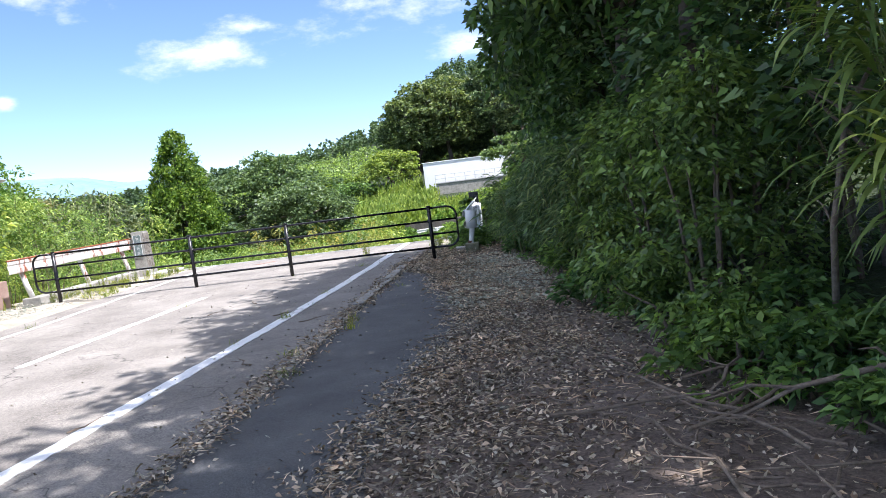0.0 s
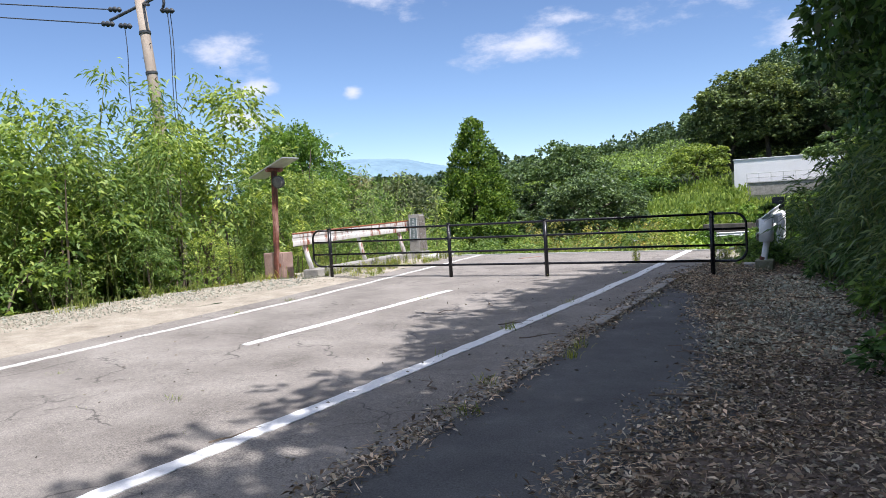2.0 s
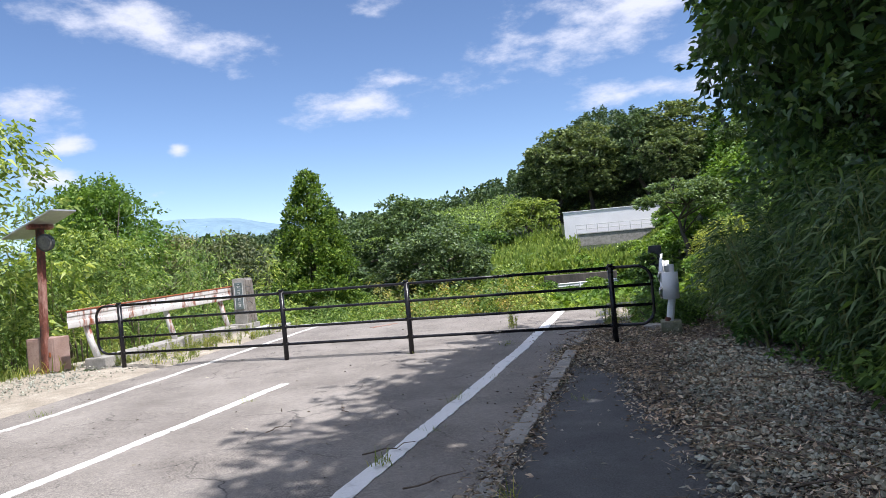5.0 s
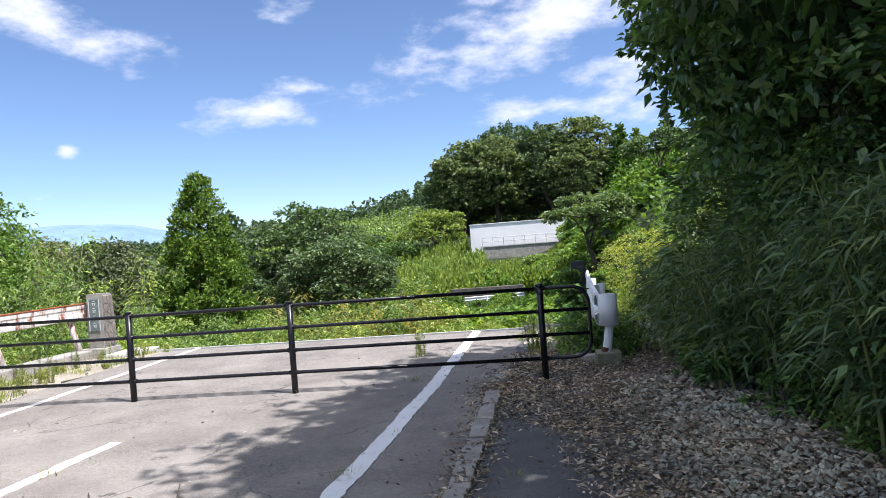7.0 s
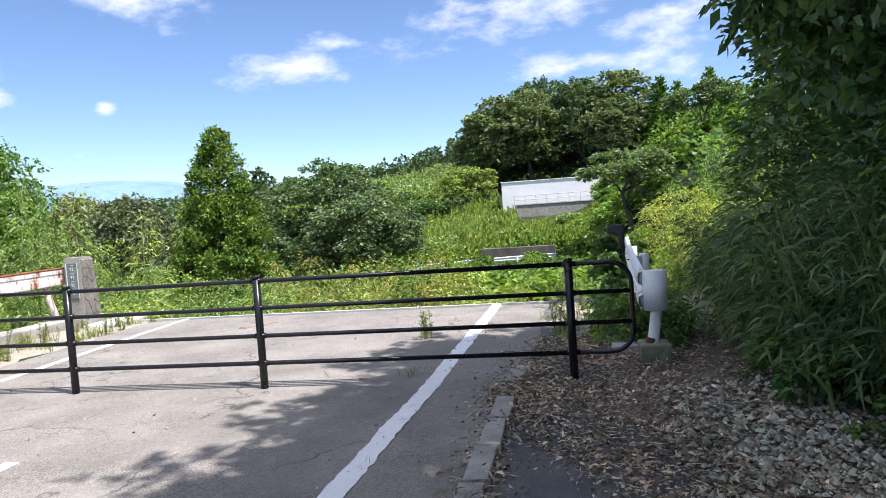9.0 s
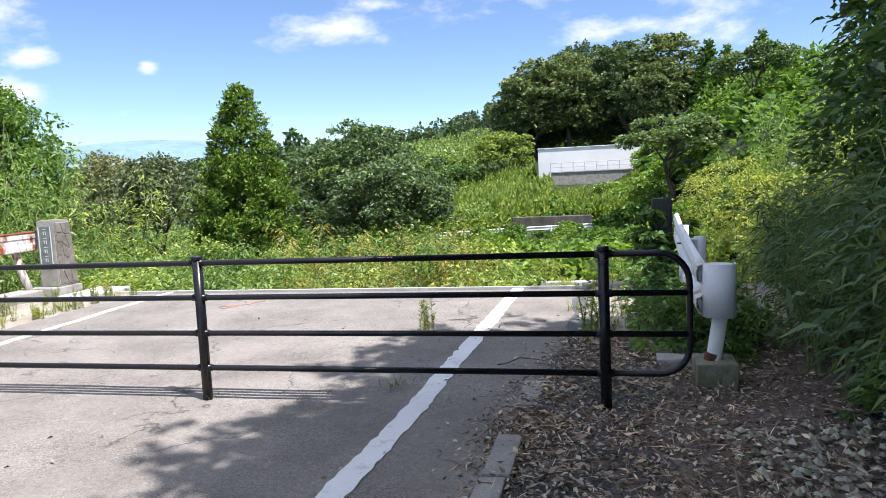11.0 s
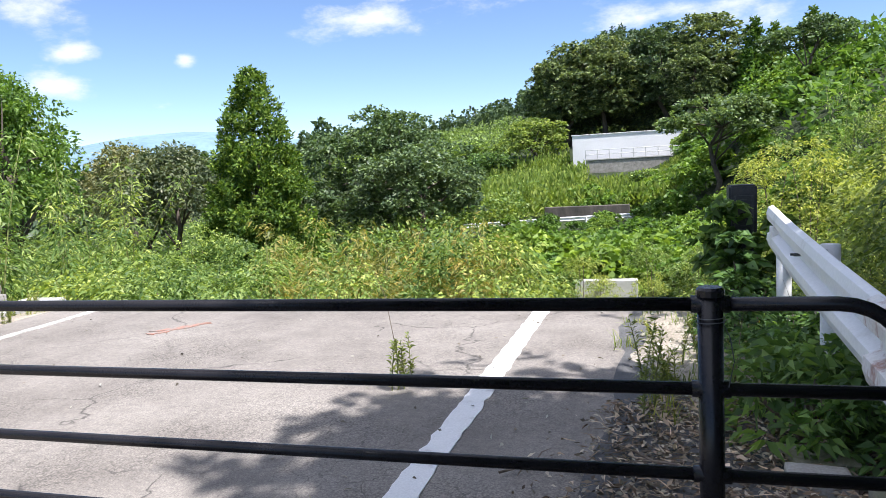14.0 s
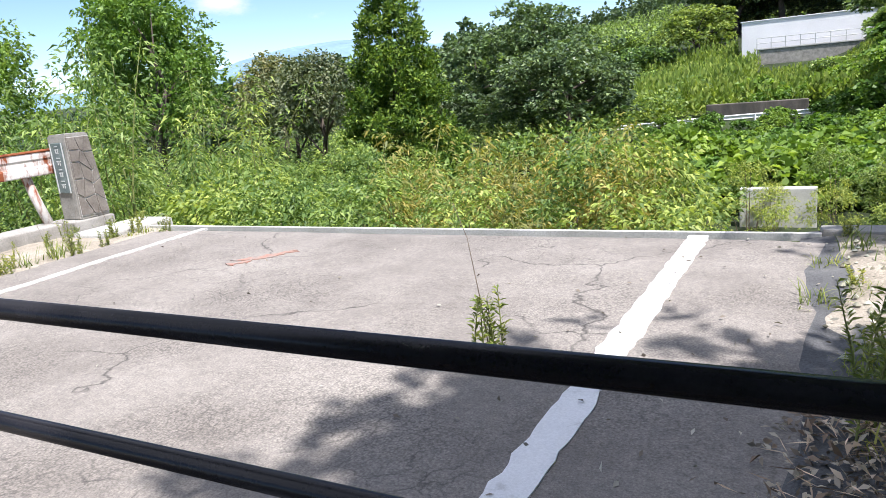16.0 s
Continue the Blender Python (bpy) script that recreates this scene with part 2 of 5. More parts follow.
M_REDPOST = surface("red_brown_rusted_steel", [(0.36, (0.05, 0.032, 0.03)), (0.5, (0.19, 0.065, 0.045)), (0.64, (0.46, 0.27, 0.22))], 5, 50, 0.8, 0.4, 0.004, stretch=(1, 1, 0.35))
M_BOX = surface("faded_pink_metal", [(0.3, (0.28, 0.18, 0.15)), (0.7, (0.42, 0.3, 0.26))], 4, 60, 0.7, 0.2, 0.003)
M_PANEL = surface("solar_cell_glass", [(0.3, (0.16, 0.2, 0.22)), (0.7, (0.24, 0.29, 0.3))], 2, 30, 0.12, 0.02, 0.001, grain=0.1)
M_ALU = surface("dull_aluminium", [(0.3, (0.42, 0.43, 0.43)), (0.7, (0.58, 0.59, 0.58))], 6, 60, 0.45, 0.1, 0.002, metal=0.7, grain=0.15)
M_LAMPGLASS = surface("grey_lamp_lens", [(0.3, (0.1, 0.1, 0.1)), (0.7, (0.2, 0.2, 0.19))], 6, 60, 0.2, 0.1, 0.002)
M_STONE = surface("brown_grey_stone", [(0.3, (0.14, 0.12, 0.105)), (0.6, (0.24, 0.215, 0.19)), (0.8, (0.31, 0.28, 0.25))], 5, 60, 0.85, 0.6, 0.006)
M_STONE_D = surface("dark_granite", [(0.3, (0.035, 0.036, 0.04)), (0.7, (0.075, 0.075, 0.08))], 8, 80, 0.6, 0.4, 0.004)
M_RELIEF = surface("dark_carved_relief", [(0.3, (0.06, 0.062, 0.066)), (0.7, (0.1, 0.1, 0.106))], 8, 80, 0.6, 0.3, 0.003)
M_PLAQUE = surface("greenish_bronze", [(0.3, (0.1, 0.13, 0.13)), (0.7, (0.2, 0.25, 0.25))], 10, 60, 0.5, 0.2, 0.002)
M_GLYPH = surface("pale_letter_metal", [(0.3, (0.5, 0.52, 0.52)), (0.7, (0.62, 0.64, 0.64))], 8, 60, 0.5, 0.1, 0.001)
M_POLE = surface("weathered_pole_concrete", [(0.3, (0.26, 0.21, 0.165)), (0.6, (0.38, 0.32, 0.26)), (0.8, (0.46, 0.4, 0.33))], 2.5, 40, 0.85, 0.3, 0.006, stretch=(1, 1, 0.3))
M_INSUL = surface("dark_insulator_metal", [(0.3, (0.03, 0.035, 0.04)), (0.7, (0.08, 0.085, 0.09))], 6, 60, 0.5, 0.1, 0.002)
M_SHEET = surface("white_sheet_wall", [(0.3, (0.7, 0.7, 0.71)), (0.7, (0.82, 0.82, 0.83))], 0.25, 8, 0.6, 0.1, 0.01, grain=0.06)
M_STAINWALL = surface("stained_retaining_wall", [(0.3, (0.05, 0.05, 0.045)), (0.55, (0.13, 0.115, 0.1)), (0.8, (0.3, 0.27, 0.24))], 1.2, 20, 0.95, 0.4, 0.02, stretch=(1, 1, 0.3))
M_BARK = surface("grey_brown_bark", [(0.3, (0.05, 0.04, 0.03)), (0.7, (0.13, 0.105, 0.085))], 6, 40, 0.95, 0.8, 0.02, stretch=(1, 1, 0.25))
M_TWIG = surface("dry_twig_bark", [(0.3, (0.1, 0.075, 0.055)), (0.7, (0.25, 0.2, 0.16))], 12, 60, 0.9, 0.4, 0.004)
M_CULM = surface("yellow_green_culm", [(0.3, (0.1, 0.13, 0.03)), (0.7, (0.25, 0.26, 0.09))], 6, 40, 0.5, 0.2, 0.004)
M_REDMARK = surface("faded_red_paint", [(0.4, (0.27, 0.23, 0.205)), (0.62, (0.37, 0.19, 0.14))], 9, 80, 0.85, 0.3, 0.003)
# Blue base colour paints the distance haze onto the far hills.
M_MOUNT = surface("haze_blue_hills", [(0.3, (0.13, 0.21, 0.28)), (0.7, (0.19, 0.29, 0.36))], 0.004, 0.03, 1.0, 0.1, 1.0, grain=0.2)

L_BAMBOO = leaf_material("bamboo_leaf", (0.085, 0.155, 0.045), (0.18, 0.275, 0.08), (0.37, 0.46, 0.155), 0.4)
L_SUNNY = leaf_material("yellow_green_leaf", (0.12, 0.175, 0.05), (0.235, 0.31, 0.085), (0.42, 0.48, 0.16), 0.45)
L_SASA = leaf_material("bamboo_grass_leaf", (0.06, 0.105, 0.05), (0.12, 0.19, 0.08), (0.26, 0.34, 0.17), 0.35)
L_TALLWEED = leaf_material("tall_weed_leaf", (0.15, 0.22, 0.05), (0.26, 0.35, 0.08), (0.42, 0.48, 0.14), 0.4)
L_YELLOW = leaf_material("yellowing_bamboo_leaf", (0.14, 0.17, 0.04), (0.25, 0.25, 0.07), (0.42, 0.35, 0.12), 0.35)
L_DARK = leaf_material("dark_evergreen_leaf", (0.0394, 0.0789, 0.0324), (0.0789, 0.153, 0.0575), (0.179, 0.287, 0.1), 0.3, 0.4, 0.5)
L_DOME = leaf_material("broadleaf_leaf", (0.07, 0.115, 0.052), (0.145, 0.21, 0.088), (0.28, 0.36, 0.16), 0.3, 0.45, 0.45)
L_CEDAR = leaf_material("cedar_needles", (0.035, 0.08, 0.018), (0.085, 0.165, 0.03), (0.2, 0.3, 0.06), 0.3, 0.6, 0.25)
L_KUDZU = leaf_material("kudzu_leaf", (0.072, 0.14, 0.025), (0.135, 0.24, 0.045), (0.234, 0.35, 0.09), 0.4)
L_SHRUB = leaf_material("shade_shrub_leaf", (0.07, 0.12, 0.05), (0.15, 0.235, 0.085), (0.3, 0.43, 0.15), 0.4, 0.4, 0.45)
L_FERN = leaf_material("fern_leaf", (0.055, 0.11, 0.042), (0.11, 0.2, 0.07), (0.22, 0.36, 0.12), 0.4)
L_GREY = leaf_material("grey_green_leaf", (0.075, 0.106, 0.05), (0.138, 0.169, 0.0875), (0.263, 0.275, 0.175), 0.25)
L_WEED = leaf_material("weed_leaf", (0.11, 0.158, 0.035), (0.22, 0.273, 0.06), (0.396, 0.399, 0.13), 0.35)
L_LITTER = leaf_material("dead_leaf", (0.1, 0.072, 0.06), (0.33, 0.26, 0.225), (0.66, 0.56, 0.5), 0.05, 0.8, 0.3)
L_STONE = leaf_material("gravel_stone", (0.2, 0.18, 0.15), (0.36, 0.33, 0.29), (0.56, 0.54, 0.5), 0.0, 0.9, 0.2)
L_GROVE = leaf_material("grove_leaf", (0.045, 0.078, 0.042), (0.1, 0.152, 0.074), (0.2, 0.27, 0.13), 0.25, 0.45, 0.4)
L_FOREST = leaf_material("hill_forest_leaf", (0.05, 0.085, 0.045), (0.085, 0.135, 0.065), (0.13, 0.185, 0.09), 0.15)


# ---- building helpers ----
def mesh_of(name, verts, faces, material, smooth=False):
    me = bpy.data.meshes.new(name)
    me.from_pydata([tuple(v) for v in verts], [], faces)
    me.update()
    me.materials.append(material)
    if smooth:
        me.shade_smooth()
    return me


def thing(name, label, category, loc=(0, 0, 0), group="", kind=""):
    ob = new(name)
    ob.location = loc
    ob.empty_display_size = 0.2
    return tagged(ob, label, category, group, kind)


def part(name, vf, material, parent=None, label="", smooth=False):
    """One mesh object under a thing; vf is a pair of vertices and faces, or a finished mesh."""
    me = vf if isinstance(vf, bpy.types.Mesh) else mesh_of(name, vf[0], vf[1], material, smooth)
    ob = new(name, me)
    ob.parent = parent
    return tagged(ob, label)


def tube(pts, radii, n=10, cap=True):
    """A tube along points, with a radius at each."""
    pts = [Vector(p) for p in pts]
    if isinstance(radii, (int, float)):
        radii = [radii] * len(pts)
    verts, faces, ref = [], [], None
    for i, p in enumerate(pts):
        d = (pts[min(i + 1, len(pts) - 1)] - pts[max(i - 1, 0)]).normalized()
        if ref is None:
            ref = d.orthogonal().normalized()
        ref = (ref - d * ref.dot(d)).normalized()
        s = d.cross(ref)
        for k in range(n):
            a = 2 * math.pi * k / n
            verts.append(p + (ref * math.cos(a) + s * math.sin(a)) * radii[i])
    for i in range(len(pts) - 1):
        for k in range(n):
            a, b = i * n + k, i * n + (k + 1) % n
            faces.append((a, b, b + n, a + n))
    if cap:
        faces.append(tuple(range(n - 1, -1, -1)))
        faces.append(tuple(range((len(pts) - 1) * n, len(pts) * n)))
    return verts, faces


def join(*vfs):
    verts, faces = [], []
    for v, f in vfs:
        o = len(verts)
        verts += list(v)
        faces += [tuple(i + o for i in q) for q in f]
    return verts, faces


def box(x0, y0, z0, x1, y1, z1, bevel=0.01, jit=0.0, top=1.0):
    """A bevelled box; top scales its upper face, jit moves its corners."""
    bm = bmesh.new()
    cx, cy = (x0 + x1) / 2, (y0 + y1) / 2
    vs = []
    for z, k in ((z0, 1.0), (z1, top)):
        for x, y in ((x0, y0), (x1, y0), (x1, y1), (x0, y1)):
            vs.append(bm.verts.new((cx + (x - cx) * k + random.uniform(-jit, jit), cy + (y - cy) * k + random.uniform(-jit, jit), z + random.uniform(-jit, jit) * 0.5)))
    for q in ((3, 2, 1, 0), (4, 5, 6, 7), (0, 1, 5, 4), (1, 2, 6, 5), (2, 3, 7, 6), (3, 0, 4, 7)):
        bm.faces.new([vs[i] for i in q])
    if bevel:
        bmesh.ops.bevel(bm, geom=bm.edges[:], offset=bevel, segments=2, affect="EDGES", profile=0.6)
    out = [v.co.copy() for v in bm.verts]
    bm.verts.index_update()
    faces = [tuple(v.index for v in f.verts) for f in bm.faces]
    bm.free()
    return out, faces


def loft(profile, path, closed=False):
    """Sweeps a profile of (side, up) along path points in the plan, kept upright. Solid if the profile is closed."""
    verts, faces = [], []
    path = [Vector(p) for p in path]
    m = len(profile)
    for i, p in enumerate(path):
        d = path[min(i + 1, len(path) - 1)] - path[max(i - 1, 0)]
        side = Vector((d.y, -d.x, 0)).normalized()
        for s, u in profile:
            verts.append(p + side * s + Vector((0, 0, u)))
    for i in range(len(path) - 1):
        for k in range(m if closed else m - 1):
            a, b = i * m + k, i * m + (k + 1) % m
            faces.append((a, b, b + m, a + m))
    if closed:
        faces.append(tuple(range(m)))
        faces.append(tuple(range((len(path) - 1) * m, len(path) * m))[::-1])
    return verts, faces


def leaf_mesh(name, pos, dirs, length, width, material, droop=0.2, fold=0.15, rng=None):
    """Many leaves in one mesh: each a folded, drooping blade of four corners."""
    n = len(pos)
    dirs = dirs / (np.linalg.norm(dirs, axis=1, keepdims=True) + 1e-9)
    rnd = rng.normal(size=(n, 3))
    rnd[:, 2] += 1.1
    side = np.cross(dirs, rnd)
    side /= np.linalg.norm(side, axis=1, keepdims=True) + 1e-9
    nor = np.cross(side, dirs)
    ln = (length * rng.uniform(0.65, 1.3, n))[:, None]
    wd = (width * rng.uniform(0.7, 1.25, n))[:, None]
    v = np.empty((n, 4, 3))
    v[:, 0] = pos
    v[:, 1] = pos + dirs * ln * 0.42 + side * wd * 0.5 + nor * wd * fold
    v[:, 2] = pos + dirs * ln
    v[:, 2, 2] -= ln[:, 0] * droop
    v[:, 3] = pos + dirs * ln * 0.42 - side * wd * 0.5 + nor * wd * fold
    me = bpy.data.meshes.new(name)
    me.vertices.add(4 * n)
    me.vertices.foreach_set("co", v.ravel())
    me.loops.add(4 * n)
    me.loops.foreach_set("vertex_index", np.arange(4 * n, dtype=np.int32))
    me.polygons.add(n)
    me.polygons.foreach_set("loop_start", np.arange(0, 4 * n, 4, dtype=np.int32))
    me.update(calc_edges=True)
    me.validate()
    me.materials.append(material)
    return me


def clump_points(rng, clumps, n, shell=3.0, twig=5, spread=0.12):
    """Points with outward directions over ellipsoids (x, y, z, rx, ry, rz), gathered in twigs."""
    c = np.array(clumps, float)
    weight = (c[:, 3] * c[:, 4] * c[:, 5]) ** (2 / 3)
    k = n // twig
    pick = rng.choice(len(c), k, p=weight / weight.sum())
    d = rng.normal(size=(k, 3))
    d /= np.linalg.norm(d, axis=1, keepdims=True)
    r = rng.uniform(0, 1, k) ** (1 / shell)
    r *= 1 + 0.16 * rng.normal(size=k)
    p = c[pick, :3] + d * r[:, None] * c[pick, 3:6]
    p, d = np.repeat(p, twig, 0), np.repeat(d, twig, 0)
    p = p + rng.normal(size=p.shape) * spread
    d = d + rng.normal(size=d.shape) * 0.75
    return p, d


def pad_points(rng, pads, n, twig=6, spread=0.08, under=0.12):
    """Points over the upper faces of flat ellipsoid pads, as sprays that spread outwards and catch the light from above."""
    c = np.array(pads, float)
    weight = (c[:, 3] * c[:, 4] * c[:, 5]) ** (2 / 3)
    k = n // twig
    pick = rng.choice(len(c), k, p=weight / weight.sum())
    d = rng.normal(size=(k, 3))
    d /= np.linalg.norm(d, axis=1, keepdims=True)
    up = rng.uniform(0, 1, k) > under
    d[up, 2] = np.abs(d[up, 2])
    r = rng.uniform(0.72, 1.06, k)
    p = c[pick, :3] + d * r[:, None] * c[pick, 3:6]
    p, d = np.repeat(p, twig, 0), np.repeat(d, twig, 0)
    p = p + rng.normal(size=p.shape) * spread
    d = d * np.array((1, 1, 0.35)) + rng.normal(size=d.shape) * np.array((0.6, 0.6, 0.3))
    return p, d


def crown_clumps(rng, rx, ry, rz, n, size, z0=0.0, flat=0.75, lower=-0.35):
    """Small clumps over an ellipsoid, its lower part left off, so that the outline is uneven and has gaps."""
    out = []
    while len(out) < n:
        d = rng.normal(size=3)
        d /= np.linalg.norm(d)
        if d[2] < lower:
            continue
        r = rng.uniform(0.55, 1.0) ** 0.5
        s = size * rng.uniform(0.65, 1.35)
        out.append((d[0] * rx * r, d[1] * ry * r, z0 + d[2] * rz * r, s, s, s * flat))
    return out


# ---- the lie of the land ----
def ramp01(a, b, v):
    t = min(1.0, max(0.0, (v - a) / (b - a)))
    return t * t * (3 - 2 * t)


def land(x, y):
    """Height of the ground: a level road, a drop past its end and on one side, a valley, then a rising hillside."""
    z = 0.0
    z -= 2.6 * ramp01(-9.6, -17, x) + 2.0 * ramp01(-17, -40, x)
    z += 0.5 * ramp01(2.8, 5.0, x) * (1 - ramp01(3, 7, y)) + 2.0 * ramp01(4, 14, x)
    fall = -3.2 - 0.8 * ramp01(-5, -20, x) + 1.6 * ramp01(1, 6, x)
    z += (fall - min(z, 0.0) * 0.8) * ramp01(5.45, 8.5, y) if x < 6 else fall * 0.5 * ramp01(5.4, 9, y)
    z += 1.0 * ramp01(30, 46, y) + 0.9 * ramp01(56, 82, y) + 1.6 * ramp01(83.7, 84.5, y) + 3.6 * ramp01(88, 98, y) + 6 * ramp01(98, 200, y)
    z += 5.0 * ramp01(-2, 16, x) * ramp01(20, 60, y) * (1 - 0.75 * ramp01(72, 96, y))
    d = math.exp(-((x + 8) / 34) ** 2) * ramp01(150, 350, y) * (1 - ramp01(420, 900, y))
    return z + 38 * d + 6 * ramp01(120, 340, y) * (1 - ramp01(400, 1200, y)) - 6 * ramp01(-30, -120, x) * ramp01(-50, 30, y)


def graded(lo, hi, near_lo, near_hi, step, n):
    a = np.arange(near_lo, near_hi + 1e-6, step)
    left = near_lo - np.geomspace(step * 1.4, near_lo - lo, n)[::-1]
    right = near_hi + np.geomspace(step * 1.4, hi - near_hi, n)
    return np.concatenate([left, a, right])


gx, gy = graded(-4500, 4500, -22, 10, 0.8, 34), graded(-4500, 4500, -20, 30, 0.6, 38)
gverts = [(x, y, land(x, y) - 0.06 + 0.05 * noise.noise(Vector((x * 0.7, y * 0.7, 0)))) for y in gy for x in gx]
nx = len(gx)
gfaces = [(j * nx + i, j * nx + i + 1, (j + 1) * nx + i + 1, (j + 1) * nx + i) for j in range(len(gy) - 1) for i in range(nx - 1)]
ground = new("ground", mesh_of("ground", gverts, gfaces, M_SOIL, True))
tagged(ground, "dark soil and undergrowth falling into a green valley", "ground", kind="structure")


def sheet(name, x0, x1, y0, y1, z, material, label, step=0.35, wobble=0.0, thick=0.12, edge=0.0, category="ground"):
    """A slab with an uneven upper face; x0 and x1 are functions of y."""
    ys = np.arange(y0, y1 + step * 0.5, step)
    cols = 14
    verts, faces = [], []
    for y in ys:
        a, b = x0(y), x1(y)
        a += edge * noise.noise(Vector((y * 1.7, 3.1, 0)))
        b += edge * noise.noise(Vector((y * 1.7, 9.4, 0)))
        for c in range(cols):
            x = a + (b - a) * c / (cols - 1)
            h = wobble * noise.noise(Vector((x * 1.3, y * 1.3, 5.0)))
            verts.append((x, y, z + h - (0.02 if c in (0, cols - 1) else 0)))
    n = len(verts)
    for j in range(len(ys) - 1):
        for c in range(cols - 1):
            a = j * cols + c
            faces.append((a, a + 1, a + cols + 1, a + cols))
    ring = [c for c in range(cols)] + [j * cols + cols - 1 for j in range(1, len(ys))] + [(len(ys) - 1) * cols + c for c in range(cols - 2, -1, -1)] + [j * cols for j in range(len(ys) - 2, 0, -1)]
    for k in ring:
        verts.append((verts[k][0], verts[k][1], verts[k][2] - thick))
    m = len(ring)
    for k in range(m):
        a, b = ring[k], ring[(k + 1) % m]
        faces.append((b, a, n + k, n + (k + 1) % m))
    ob = new(name, mesh_of(name, verts, faces, material, False))
    return tagged(ob, label, category, kind="structure")


LINE_R = lambda y: -1.295 + (0.024 * y if y > 0 else 0.04 * y - 0.0025 * y * y)
LINE_L = lambda y: -6.4 - 0.05 * y if y > -3 else -6.25
sheet("road", lambda y: LINE_L(y) - 0.75, lambda y: -0.56 + 0.03 * y + 0.28 * ramp01(0.2, 2.0, y), -45, 5.2, 0.0, M_ROAD, "weathered grey asphalt road with cracks, closed to traffic", 0.5, 0.008, category="road")
sheet("shoulder", lambda y: -9.9 - 0.25 * max(0, -y), lambda y: LINE_L(y) - 0.72, -45, 5.6, -0.02, M_SAND, "sandy gravel verge beside the road", 0.4, 0.05, edge=0.5)
sheet("pavement", lambda y: -0.6 + 0.03 * y, lambda y: 1.9, -45, 5.28, -0.01, M_PATH, "dark asphalt footpath strewn with leaf litter", 0.4, 0.02, category="pavement")
sheet("leaf_mould", lambda y: 0.75 + 0.3 * math.sin(y * 0.7) - 0.75 * ramp01(-2.2, -0.5, y) + 0.25 * ramp01(-8, -4, y), lambda y: 4.5, -45, 2.3, 0.012, M_DIRT, "brown leaf mould under the trees", 0.3, 0.05, edge=0.35)
sheet("sandy_patch", lambda y: -0.22 + 0.25 * ramp01(3.2, 2.2, y), lambda y: 2.2, 2.1, 5.3, 0.008, M_SAND, "sandy patch of ground with weeds past the gate", 0.15, 0.008, edge=0.2)


def stripe(name, cx, y0, y1, w, material, label, seed, step=0.07, ragged=0.006):
    """A painted line with chipped edges."""
    rng = np.random.default_rng(seed)
    ys = np.arange(y0, y1 + step * 0.5, step)
    verts, faces = [], []
    for i, y in enumerate(ys):
        l, r = rng.normal(0, ragged, 2)
        x = cx(y)
        for dx in (-w / 2 + l, w / 2 + r):
            h = 0.008 * noise.noise(Vector(((x + dx) * 1.3, y * 1.3, 5.0)))
            verts.append((x + dx, y, h + 0.008))
        if i:
            k = 2 * i
            faces.append((k - 2, k - 1, k + 1, k))
    n = len(verts)
    verts += [(v[0], v[1], v[2] - 0.02) for v in verts]
    for i in range(len(ys) - 1):
        k = 2 * i
        faces += [(k, k + 2, n + k + 2, n + k), (k + 3, k + 1, n + k + 1, n + k + 3)]
    faces += [(1, 0, n, n + 1), (n - 2, n - 1, 2 * n - 1, 2 * n - 2)]
    return tagged(new(name, mesh_of(name, verts, faces, material)), label, "road marking", kind="structure")


stripe("edge_line", LINE_R, -22, 5.12, 0.158, M_PAINT, "worn white edge line painted on the asphalt", 1)
stripe("edge_line", LINE_L, -22, 5.12, 0.11, M_LINE_L, "thin faded white edge line on the asphalt", 2)
stripe("lane_dash", lambda y: -3.88 + 0.062 * y, -6.6, -1.95, 0.12, M_PAINT, "white centre dash painted on the asphalt", 3)
stripe("lane_dash", lambda y: -3.88 + 0.062 * y, -16.6, -12.0, 0.12, M_PAINT, "white centre dash painted on the asphalt", 4)
for k, (a, b, y0, y1, w) in enumerate(((-5.0, 0.9, 3.84, 4.26, 0.09), (-4.96, 0.55, 3.7, 4.1, 0.05), (-4.75, 0.3, 4.0, 4.3, 0.04))):
    stripe("survey_mark", lambda y, a=a, b=b, y0=y0: a + b * (y - y0), y0, y1, w, M_REDMARK, "faded red spray mark on the asphalt", 5 + k, 0.04, 0.025)

edge = tagged(new("road_end_kerb", mesh_of("road_end_kerb", *box(-7.7, 5.2, -0.3, -0.3, 5.25, 0.008, 0.004), M_PALE)), "pale concrete strip where the road ends", "kerb", kind="structure")
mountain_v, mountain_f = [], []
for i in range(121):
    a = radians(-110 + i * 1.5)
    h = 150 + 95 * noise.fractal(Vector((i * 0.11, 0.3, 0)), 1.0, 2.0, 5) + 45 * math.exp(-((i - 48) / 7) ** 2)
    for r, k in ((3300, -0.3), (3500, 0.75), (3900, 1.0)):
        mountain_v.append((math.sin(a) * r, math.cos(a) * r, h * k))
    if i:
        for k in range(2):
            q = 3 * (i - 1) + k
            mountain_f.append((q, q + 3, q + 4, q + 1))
tagged(new("backdrop", mesh_of("backdrop", mountain_v, mountain_f, M_MOUNT, True)), "distant wooded hills on the horizon, coloured blue as if hazy", "hills", kind="structure")


